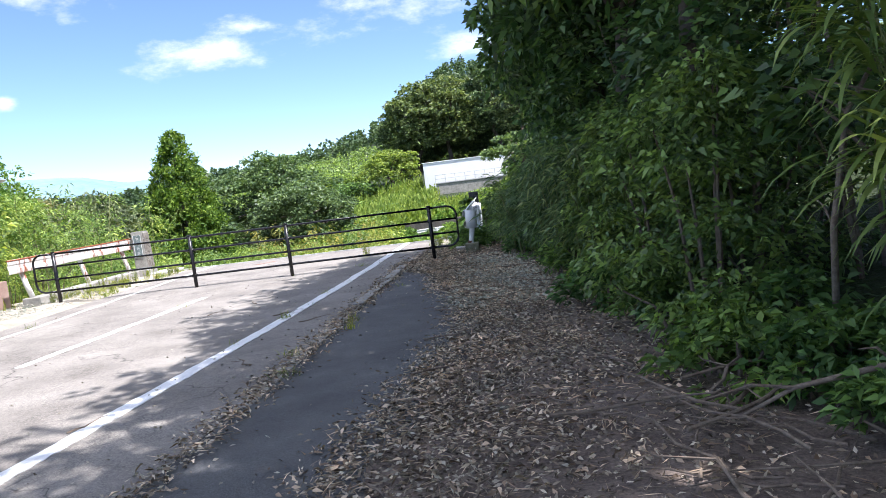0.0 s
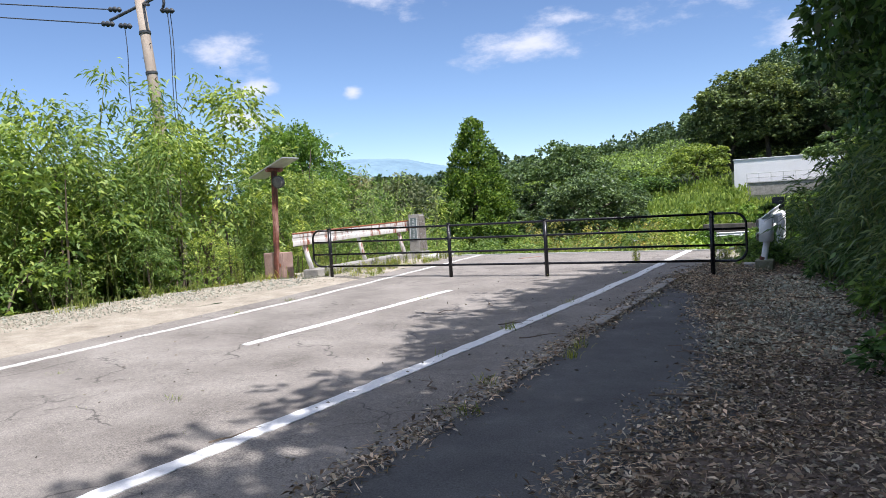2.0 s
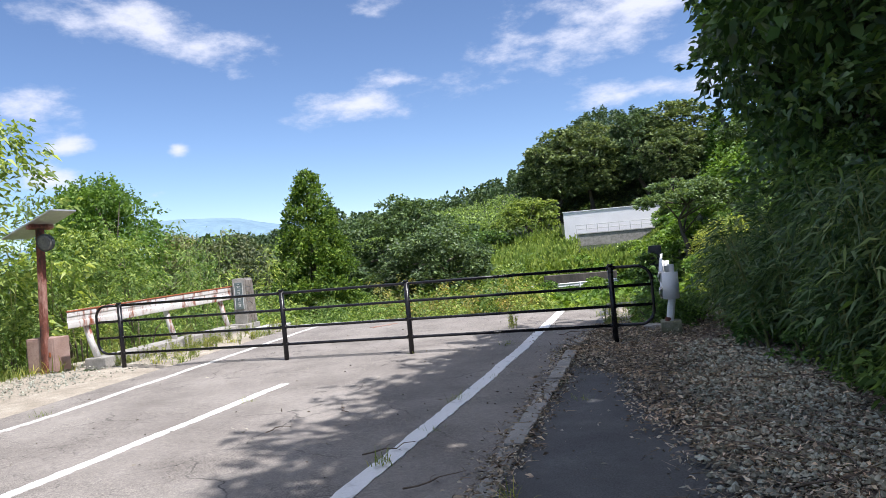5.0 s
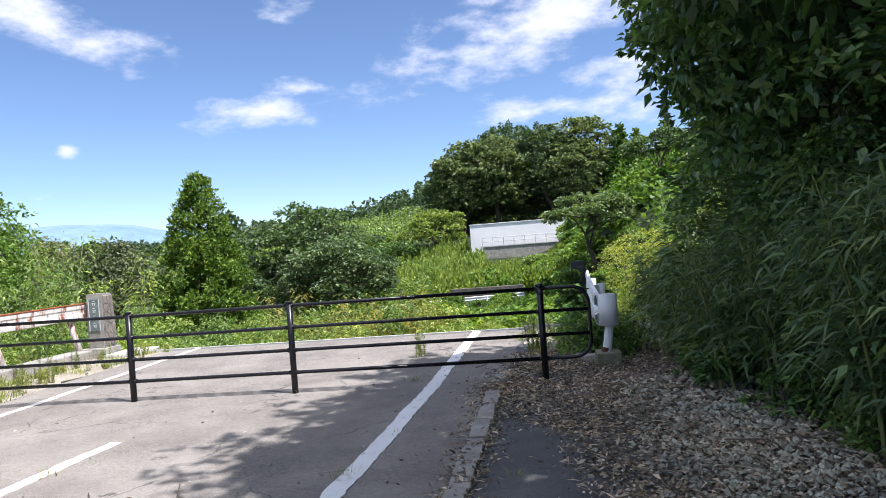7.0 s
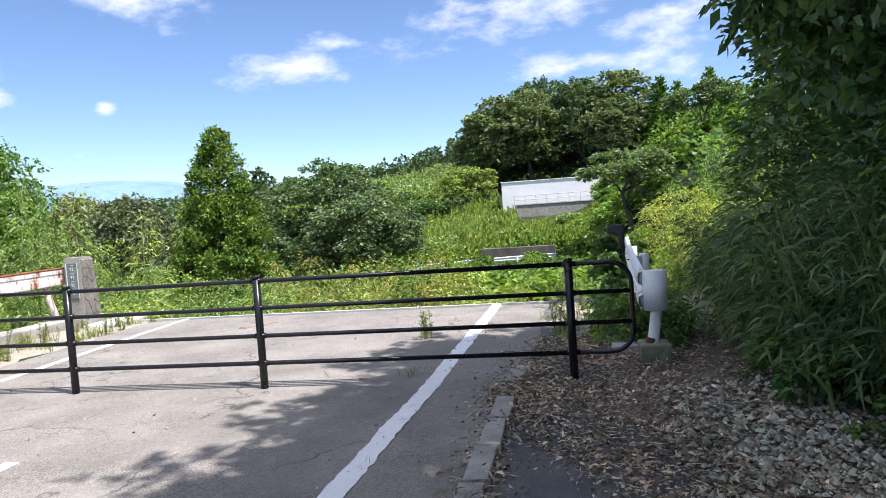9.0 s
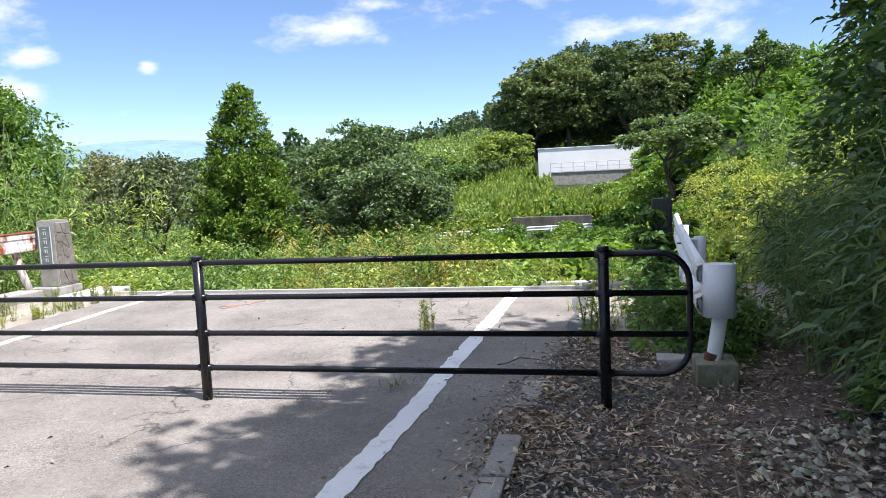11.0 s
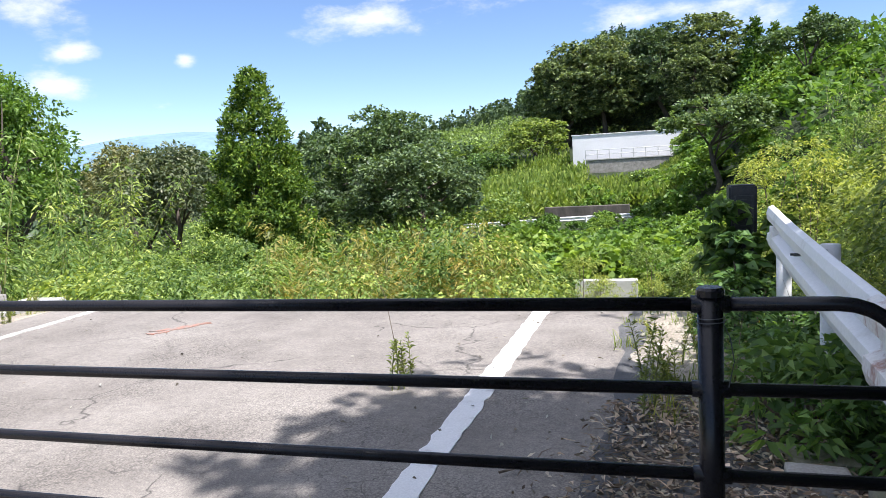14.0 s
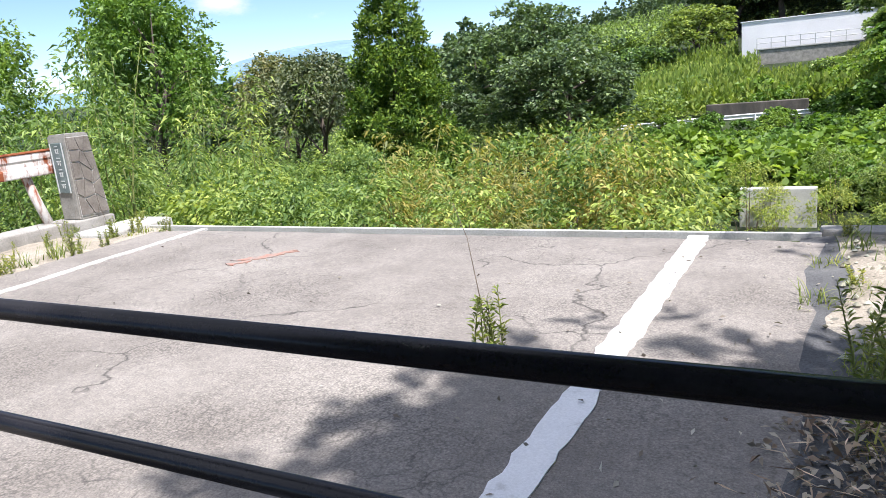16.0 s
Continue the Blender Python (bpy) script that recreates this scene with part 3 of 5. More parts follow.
# ---- gate ----
def build_gate():
    g = thing("pipe_gate", "black painted steel pipe gate closed across the road", "gate")
    bow = lambda cx, s, x1: [(x1, 0, 1.04)] + [(cx + s * 0.19 * math.sin(a), 0, 0.85 + 0.19 * math.cos(a)) for a in np.linspace(0, math.pi / 2, 8)] + [(cx + s * 0.19 * math.cos(a), 0, 0.435 - 0.19 * math.sin(a)) for a in np.linspace(0, math.pi / 2, 8)] + [(x1, 0, 0.245)]
    for z in (1.04, 0.245):
        part("rail", tube([(-8.02, 0, z), (-5, 0.006, z - 0.004), (-3, 0, z), (0, 0, z)], 0.0215, 12), M_GATE, g, smooth=True)
    for z in (0.78, 0.51):
        part("rail", tube([(-8.42, 0, z), (-5, 0.004, z - 0.004), (-2.5, 0, z), (0.53, 0, z)], 0.0205, 12), M_GATE, g, smooth=True)
    part("end_bow", tube(bow(0.345, 1, 0.0), 0.0215, 12), M_GATE, g, "rounded pipe end of the gate", True)
    part("end_bow", tube(bow(-8.235, -1, -8.02), 0.0215, 12), M_GATE, g, "rounded pipe end of the gate", True)
    for x, b in ((0, -0.05), (-2.95, -0.05), (-4.99, -0.05), (-7.96, -0.12)):
        p = part("post", tube([(x, 0, b), (x, 0, 1.068)], 0.037, 16), M_GATE, g, smooth=True)
        part("cap", tube([(x, 0, 1.065), (x, 0, 1.085), (x, 0, 1.092)], [0.041, 0.041, 0.034], 16), M_GATE, p)
        for z in (1.04, 0.78, 0.51, 0.245):
            part("collar", tube([(x - 0.055, 0, z), (x + 0.055, 0, z)], 0.0265, 12), M_GATE, p, smooth=True)
    w = [(0.042 * math.cos(a), -0.042 * math.sin(a), 1.005 - 0.002 * a) for a in np.linspace(0, 12, 44)]
    w += [(0.05, -0.045, 0.95), (0.06, -0.05, 0.88), (0.045, -0.045, 0.8)]
    part("tie_wire", tube(w, 0.0016, 5), M_INSUL, g, "thin twisted grey wire")
    return g


build_gate()


# ---- guard rails and bridge posts ----
WBEAM = [(-0.0, -0.175), (0.035, -0.16), (0.05, -0.11), (0.045, -0.06), (-0.01, -0.03), (-0.01, 0.03), (0.045, 0.06), (0.05, 0.11), (0.035, 0.16), (0.0, 0.175),
         (-0.006, 0.172), (0.03, 0.155), (0.044, 0.108), (0.039, 0.063), (-0.016, 0.035), (-0.016, -0.035), (0.039, -0.063), (0.044, -0.108), (0.03, -0.155), (-0.006, -0.172)]


def guardrail_right():
    g = thing("guardrail", "white painted steel guard rail with a rounded end sleeve", "guard rail", (0.86, 0.55, 0))
    flip = [(-s, u) for s, u in WBEAM]
    beam = part("beam", loft(flip, [(-0.15, 0.06, 0.71), (-0.11, 1.2, 0.755), (-0.05, 2.5, 0.81), (0.02, 3.7, 0.86)], True), M_WHITE, g)
    part("splice", loft([(s * 1.08 - 0.012, u * 1.06) for s, u in flip], [(-0.158, 0.0, 0.705), (-0.148, 0.34, 0.715)], True), M_RUSTWHITE, beam, "rust-stained splice plate")
    for y, z in ((2.05, 0.83), (2.16, 0.82)):
        part("bolt", tube([(-0.135, y, z), (-0.09, y, z)], 0.008, 8), M_INSUL, beam)
    sl = [(0.115 * math.sin(a) - 0.06, -0.115 * math.cos(a) + 0.03) for a in np.linspace(-1.75, 1.9, 18)]
    vs, fs = [], []
    for r in (1.0, 0.96):
        for x, y in sl:
            cx, cy = -0.06, 0.03
            for z in (0.51, 0.89):
                vs.append((cx + (x - cx) * r, cy + (y - cy) * r, z))
    m = len(sl)
    for i in range(m - 1):
        a, b = 2 * i, 2 * i + 2 * m
        fs += [(a, a + 2, a + 3, a + 1), (b + 2, b, b + 1, b + 3), (a + 1, a + 3, b + 3, b + 1), (a + 2, a, b, b + 2)]
    fs += [(0, 1, 2 * m + 1, 2 * m), (2 * m - 1, 2 * m - 2, 4 * m - 2, 4 * m - 1)]
    part("end_sleeve", (vs, fs), M_WHITE, g, "rounded white end sleeve", True)
    part("sleeve_lid", tube([(-0.06, 0.03, 0.868), (-0.06, 0.03, 0.876), (-0.06, 0.03, 0.884)], [0.109, 0.109, 0.095], 24), M_WHITE, g)
    p = part("post", tube([(-0.12, 0.0, 0.1), (-0.1, 0.0, 0.24), (-0.05, 0.02, 0.55), (-0.03, 0.03, 0.82)], 0.053, 16), M_WHITE, g, smooth=True)
    part("rust_band", tube([(-0.121, 0.0, 0.195), (-0.11, 0.0, 0.25)], 0.0555, 16), M_REDPOST, p, "rusted band at the foot of the post")
    for y in (2.0, 3.45):
        part("post", tube([(0.06, y + 0.02, -1.3), (0.06, y, 0.1), (0.06, y, 0.9)], 0.057, 14), M_WHITE, g, smooth=True)
        part("bracket", box(-0.04, y - 0.05, 0.72, 0.04, y + 0.05, 0.88, 0.006), M_WHITE, g)


def block(name, label, dims, material, cat="concrete block", bevel=0.02, jit=0.01, top=1.0):
    x0, y0, z0, x1, y1, z1 = dims
    return tagged(new(name, mesh_of(name, *box(x0, y0, z0, x1, y1, z1, bevel, jit, top), material)), label, cat)


guardrail_right()
block("concrete_footing", "moss-stained concrete footing under the guard rail post", (0.62, 0.4, -0.1, 0.9, 0.72, 0.2), M_MOSSY)
block("concrete_footing", "low broken concrete block beside the gate end", (0.45, 1.18, -0.1, 0.72, 1.38, 0.08), M_MOSSY, jit=0.03)
block("concrete_footing", "rough grey stone block half covered by weeds", (0.42, 0.95, -0.1, 0.66, 1.12, 0.1), M_CONC, jit=0.03)


def bridge_post(name, label, x0, x1, y0, y1, h, body, flare, panel_h, stones):
    b = thing(name, label, "stone post", ((x0 + x1) / 2, (y0 + y1) / 2, 0))
    w, d = (x1 - x0) / 2, (y1 - y0) / 2
    part("pedestal", box(-w - 0.12, -d - 0.15, -0.4, w + 0.06, d + 0.3 * flare, 0.16, 0.02, 0.006), M_CONC, b, "grey concrete pedestal")
    bm_v = [(-w, -d * 1.05, 0.15), (w, -d * 1.05, 0.15), (w, d + 0.28 * flare, 0.15), (-w, d + 0.28 * flare, 0.15), (-w, -d, h), (w, -d, h), (w, d, h), (-w, d, h)]
    bm = bmesh.new()
    vs = [bm.verts.new(v) for v in bm_v]
    for q in ((3, 2, 1, 0), (4, 5, 6, 7), (0, 1, 5, 4), (1, 2, 6, 5), (2, 3, 7, 6), (3, 0, 4, 7)):
        bm.faces.new([vs[i] for i in q])
    bmesh.ops.bevel(bm, geom=bm.edges[:], offset=0.018, segments=2, affect="EDGES")
    me = bpy.data.meshes.new("shaft")
    bm.to_mesh(me)
    bm.free()
    me.materials.append(body)
    part("shaft", me, body, b)
    pl = part("plaque", box(-w * 0.62, -d - 0.022, h - 0.1 - panel_h, w * 0.62, -d - 0.002, h - 0.1, 0.005), M_PLAQUE if stones else M_STONE_D, b, "dark vertical name plaque")
    for s in (-1, 1):
        part("plaque_rim", box(s * w * 0.62 - 0.008, -d - 0.03, h - 0.1 - panel_h, s * w * 0.62 + 0.008, -d - 0.02, h - 0.1, 0.003), M_GLYPH if stones else M_RELIEF, pl)
    for k in range(4):
        zc = h - 0.17 - panel_h * 0.23 * k
        for dx, dz, ww, hh in ((0, 0.03, 0.06, 0.012), (0, -0.01, 0.075, 0.012), (-0.015, -0.035, 0.014, 0.04), (0.02, -0.035, 0.012, 0.05)):
            part("glyph_bar", box(dx - ww / 2, -d - 0.027, zc + dz - hh / 2, dx + ww / 2, -d - 0.0215, zc + dz + hh / 2, 0.0), M_GLYPH if stones else M_RELIEF, pl)
    if stones:
        part("mortar", ([(w + 0.004, -d * 0.95, 0.2), (w + 0.004, d + 0.25 * flare, 0.2), (w + 0.004, d * 0.94, h - 0.04), (w + 0.004, -d * 0.93, h - 0.04)], [(0, 1, 2, 3)]), M_PALE, b, "pale mortar joints")
        rng = np.random.default_rng(4)
        rows, cols = 5, 3
        grid = {}
        for j in range(rows + 1):
            for i in range(cols + 1):
                f = j / rows
                z = 0.2 + (h - 0.24) * f
                yl, yr = -d * 0.95, (d + 0.25 * flare) * (1 - f) + d * 0.94 * f
                ji = (0 if i in (0, cols) else rng.uniform(-0.42, 0.42)) / cols
                jj = (0 if j in (0, rows) else rng.uniform(-0.45, 0.45)) * (h - 0.24) / rows
                grid[i, j] = (yl + (yr - yl) * (i / cols + ji), z + jj)
        for j in range(rows):
            for i in range(cols):
                q = [grid[i, j], grid[i + 1, j], grid[i + 1, j + 1], grid[i, j + 1]]
                cy, cz = sum(p[0] for p in q) / 4, sum(p[1] for p in q) / 4
                k1, k2 = rng.uniform(0.93, 0.975), 0.88
                pr = w + rng.uniform(0.012, 0.022)
                v = [(w - 0.01, cy + (y - cy) * k1, cz + (z - cz) * k1) for y, z in q] + [(pr, cy + (y - cy) * k2, cz + (z - cz) * k2) for y, z in q]
                part("stone", (v, [(4, 5, 6, 7), (0, 1, 5, 4), (1, 2, 6, 5), (2, 3, 7, 6), (3, 0, 4, 7)]), M_STONE, b)
    return b


bridge_post("bridge_post", "weathered stone bridge post with a mosaic face and plaque", -8.78, -8.43, 4.82, 5.14, 1.22, M_CONC, 0.35, 0.62, True)
bridge_post("bridge_post", "dark stone bridge post with a sunken name plaque", 0.655, 0.91, 5.25, 5.5, 1.17, M_STONE_D, 0.0, 0.55, False)
block("plinth", "low pale concrete plinth along the road edge", (-9.05, 0.35, -0.3, -8.62, 4.78, 0.14), M_CONC, "kerb", 0.02, 0.01)
block("plinth", "low pale concrete plinth beside the bridge post", (-8.35, 4.6, -0.2, -7.75, 5.6, 0.05), M_PALE, "kerb", 0.03, 0.02)
block("plinth", "pale concrete footing block past the gate", (-0.3, 5.2, -0.3, 0.4, 5.45, 0.03), M_CONC, "kerb", 0.02, 0.02)


def guardrail_left():
    g = thing("guardrail", "rust-streaked white steel guard rail leaning on its posts", "guard rail", (-8.88, -0.15, 0))
    prof = [(s * 0.22, u * 0.88) for s, u in WBEAM]
    beam = part("beam", loft(prof, [(0, 0, 0.87), (0, 2.6, 0.89), (0.02, 5.15, 0.9)], True), M_RUSTWHITE, g)
    part("rust_edge", tube([(0.004, 0, 1.005), (0.004, 2.6, 1.028), (0.024, 5.15, 1.045)], 0.017, 6), M_RUST, beam, "rusted upper edge of the rail")
    for y in (0.55, 2.75, 4.75):
        p = part("post", tube([(0.02, y + 0.12, -0.02), (-0.06, y + 0.02, 0.45), (-0.11, y - 0.05, 0.88)], 0.057, 14), M_RUSTWHITE, g, smooth=True)
        part("bracket", box(-0.1, y - 0.06, 0.8, -0.01, y + 0.05, 0.92, 0.006), M_RUST, p)


guardrail_left()


# ---- solar lamp post ----
def solar_lamp():
    s = thing("solar_lamp", "rusty steel post carrying a tilted solar panel and lamp", "street lamp", (-9.45, -0.1, -0.12))
    lean = lambda z: 0.055 * z
    part("post", (lambda v, f: ([(x + lean(z), y, z) for x, y, z in v], f))(*box(-0.05, -0.05, 0, 0.05, 0.05, 2.6, 0.012)), M_REDPOST, s)
    part("base_plate", box(-0.14, -0.14, 0.0, 0.14, 0.14, 0.02, 0.004), M_RUST, s)
    px, pz = lean(2.6), 2.62
    c, sn = math.cos(radians(21)), math.sin(radians(21))

    def tilt(vf, dx=0.0):
        return [(px + dx + x * c - z * sn, y, pz + x * sn + z * c) for x, y, z in vf[0]], vf[1]

    fr = part("panel_frame", tilt(box(-0.55, -0.28, 0.0, 0.55, 0.28, 0.028, 0.006)), M_ALU, s, "aluminium panel frame")
    for i in range(4):
        for j in range(2):
            x, y = -0.52 + i * 0.262, -0.265 + j * 0.272
            part("solar_cell", tilt(box(x, y, 0.027, x + 0.25, y + 0.26, 0.033, 0.0)), M_PANEL, fr)
    part("panel_arm", tilt(box(-0.05, -0.25, -0.06, 0.05, 0.25, 0.0, 0.005)), M_REDPOST, s)
    part("lamp_arm", tube([(lean(2.3), 0, 2.38), (lean(2.3) + 0.2, -0.02, 2.38)], 0.025, 10), M_REDPOST, s)
    part("lamp_head", tube([(0.29, 0.04, 2.33), (0.3, -0.03, 2.32), (0.31, -0.1, 2.31)], [0.07, 0.14, 0.15], 18), M_INSUL, s, "round lamp housing")
    part("lamp_lens", tube([(0.31, -0.1, 2.31), (0.312, -0.115, 2.308)], [0.13, 0.11], 18), M_LAMPGLASS, s, "grey round lens")
    bx = part("battery_box", box(-0.38, 0.02, 0.12, 0.2, 0.36, 0.7, 0.012), M_BOX, s, "faded pinkish metal box")
    part("box_door", box(-0.35, 0.006, 0.15, 0.17, 0.02, 0.67, 0.004), M_BOX, bx)
    part("latch", box(0.1, -0.01, 0.38, 0.13, 0.006, 0.46, 0.003), M_RUST, bx)


solar_lamp()


# ---- utility pole and wires ----
def utility_pole():
    base, top = Vector((-16.15, 3.5, -3.0)), Vector((-17.45, 3.5, 8.7))
    at = lambda z: base.lerp(top, (z - base.z) / (top.z - base.z))
    p = thing("utility_pole", "leaning weathered utility pole with crossarms and insulators", "utility pole", base)
    rel = lambda v: Vector(v) - base
    part("shaft", tube([rel(at(z)) for z in (-3, 2, 6, 8.7)], [0.21, 0.19, 0.165, 0.15], 16), M_POLE, p, smooth=True)
    for z in (7.5, 6.2, 5.0):
        part("band", tube([rel(at(z - 0.04)), rel(at(z + 0.04))], 0.185, 16), M_INSUL, p)
    for z, s in ((7.1, 1), (6.7, -1), (6.0, 1), (5.5, -1), (4.6, 1)):
        q = rel(at(z))
        part("step_bolt", tube([q, q + Vector((0.24 * s, -0.05, 0.02))], 0.013, 6), M_INSUL, p)
    a = rel(at(8.35))
    arms = [((-1.0, -0.4, -0.35), (0.85, 0.3, 0.35)), ((-0.5, 0.25, 0.25), (0.6, -0.2, -0.1))]
    for u, v in arms:
        part("crossarm", tube([a + Vector(u), a + Vector(v)], 0.05, 8), M_INSUL, p, "dark steel crossarm")
    ends = [a + Vector(v) for v in ((-1.05, -0.45, -0.4), (-0.85, -0.3, 0.05), (-0.2, 0.1, 0.45), (0.85, 0.3, 0.35), (0.95, 0.2, -0.2), (-0.55, -0.2, -0.5))]
    for e in ends:
        pts = [e + Vector((-0.3 + 0.1 * k, 0, -0.02 * k)) for k in range(7)]
        part("insulator", tube(pts, [0.03, 0.09, 0.04, 0.1, 0.04, 0.09, 0.03], 10), M_INSUL, p, "ribbed dark insulator", True)
    for e, dz in ((a + Vector((0.95, 0.2, -0.25)), 5.0), (a + Vector((1.02, 0.25, -0.3)), 4.6), (a + Vector((-0.58, -0.2, -0.6)), 3.6)):
        part("drop_cable", tube([e + Vector((0.04 * math.sin(k), 0, -dz * k / 8)) for k in range(9)], 0.014, 5), M_INSUL, p, "thin hanging cable")
    bowl = [a + Vector((0.2 + 0.75 * math.sin(t), 0.1, 0.42 * math.cos(t))) for t in np.linspace(-0.3, 2.0, 14)]
    part("jumper_cable", tube(bowl, 0.045, 6), M_INSUL, p, "thick curved jumper cable")
    for k in (0, 1, 2):
        s = ends[k] + base + Vector((-0.3, 0, 0))
        e = Vector((-60, -8 - 2 * k, (16.2, 16.1, 14.7)[k]))
        pts = [s.lerp(e, t) - Vector((0, 0, 4 * 0.3 * t * (1 - t))) for t in np.linspace(0, 1, 16)]
        ob = new("overhead_wire", mesh_of("overhead_wire", *tube(pts, 0.02, 5), M_INSUL))
        tagged(ob, "thin dark overhead wire strung from the utility pole", "wire", "overhead wires")


utility_pole()


# ---- buildings and walls on the hillside ----
def hillside():
    b = thing("white_shed", "long low white sheet-clad building on the hillside", "shed", (-0.8, 86, land(-0.8, 86)))
    z0 = 1.5 - b.location.z
    part("wall", box(-7.0, -1.0, z0 - 1.5, 6.9, 4, z0 + 3.1, 0.03), M_SHEET, b)
    part("roof_edge", box(-7.1, -1.1, z0 + 3.1, 7.0, 4.1, z0 + 3.2, 0.02), M_SHEET, b)
    w = tagged(new("retaining_wall", mesh_of("retaining_wall", *box(-6.2, 83.6, -2.5, 3.5, 84.2, 1.6, 0.05), M_CONC)), "stained concrete retaining wall below the white building", "wall")
    part("coping", box(-6.3, 83.5, 1.6, 3.6, 84.25, 1.75, 0.02), M_PALE, w)
    f = thing("railing", "thin grey pipe railing on the retaining wall", "railing", (-6.2, 83.8, 1.7))
    for k in range(8):
        part("post", tube([(k * 1.37, 0, 0), (k * 1.37, 0, 1.1)], 0.04, 6), M_ALU, f)
    for z in (0.55, 1.08):
        part("rail", tube([(0, 0, z), (9.6, 0, z)], 0.035, 6), M_ALU, f)
    tagged(new("retaining_wall", mesh_of("retaining_wall", *box(-6.3, 45, -4.5, -0.8, 45.5, -1.4, 0.04), M_STAINWALL)), "dark water-stained retaining wall across the valley", "wall")
    r = thing("guardrail", "far white guard rail along the valley road", "guard rail", (-11.5, 43.5, -2.6))
    part("beam", loft([(0, -0.15), (0.06, -0.1), (0.0, 0.0), (0.06, 0.1), (0, 0.15), (-0.03, 0)], [(0, 0, 0.25), (6, 0.4, 0.45), (11, 0, 0.6)], True), M_WHITE, r)
    for k in range(5):
        part("post", tube([(0.5 + 2.5 * k, 0.1, -0.9), (0.5 + 2.5 * k, 0.1, 0.4 + 0.08 * k)], 0.06, 8), M_WHITE, r)
    tagged(new("concrete_wall", mesh_of("concrete_wall", *box(-2.2, 20, -4.2, -0.3, 20.35, -2.2, 0.03), M_PALE)), "pale low concrete wall among weeds past the road end", "wall")


hillside()


# ---- plants: kinds ----
def at_ground(x, y):
    return (x, y, land(x, y) - 0.06)


def make_tree(name, label, seed, h, rx, rz, zc, clumps, size, leaves, ln, wd, lmat, trunk_r=0.2, limbs=6, droop=0.2, lower=-0.35, ry=None, flat=0.75, cat="tree", pads=False):
    """A tapered trunk, limbs that reach into the crown, and a crown of many small leaves in clumps."""
    rng = np.random.default_rng(seed)
    t = thing(name, label, cat)
    sway = [(0.0, 0.0)] + [tuple(rng.normal(0, 0.03 * h, 2)) for _ in range(4)]
    pts = [(sway[k][0], sway[k][1], zc * k / 4 - (0.3 if k == 0 else 0)) for k in range(5)]
    part("trunk", tube(pts, [trunk_r * (1.15 - 0.17 * k) for k in range(5)], 9), M_BARK, t, smooth=True)
    cl = crown_clumps(rng, rx, ry or rx, rz, clumps, size, zc, flat, lower)
    for k in range(limbs):
        c = cl[k * len(cl) // limbs]
        s = Vector(pts[2 + k % 3])
        e = Vector(c[:3])
        mid = s.lerp(e, 0.5) + Vector((0, 0, 0.08 * h * rng.uniform(-0.3, 1)))
        part("limb", tube([s, mid, e], [trunk_r * 0.42, trunk_r * 0.25, trunk_r * 0.08], 6), M_BARK, t, smooth=True)
    p, d = pad_points(rng, cl, leaves, 6, size * 0.07) if pads else clump_points(rng, cl, leaves, 3.0, 6, size * 0.09)
    part("crown", leaf_mesh("crown", p, d, ln, wd, lmat, droop, rng=rng), lmat, t)
    return t


def make_cedar(seed, h, r, leaves, lmat=None, ln=0.34, wd=0.15, name="cedar_tree", label="young cone-shaped cedar with dense green needles"):
    rng = np.random.default_rng(seed)
    t = thing(name, label, "tree")
    part("trunk", tube([(0, 0, -0.4), (0, 0, h * 0.5), (0, 0, h * 0.97)], [r * 0.09, r * 0.05, 0.02], 9), M_BARK, t, smooth=True)
    clumps = []
    for k in range(int(34 * h / 6)):
        f = (k + rng.uniform(0, 1)) / (34 * h / 6)
        z = h * (0.06 + 0.92 * f)
        rad = r * (1 - f) ** 0.56 *  rng.uniform(0.92, 1.06)
        for j in range(max(8, int(15 * (1 - f)))):
            a = rng.uniform(0, 2 * math.pi)
            s = (0.16 + 0.3 * (1 - f) ** 0.8) * r * 0.3
            reach = 1.0 * math.sqrt(rng.uniform(0.08, 1.0))
            clumps.append((math.cos(a) * rad * reach, math.sin(a) * rad * reach, z - 0.12 * rad, s * 1.2, s * 1.2, s * 0.8))
    p, d = clump_points(rng, clumps, leaves, 2.5, 6, 0.08)
    d[:, 2] += 0.5
    part("crown", leaf_mesh("crown", p, d, ln, wd, lmat or L_CEDAR, 0.05, 0.3, rng), L_CEDAR, t)
    return t


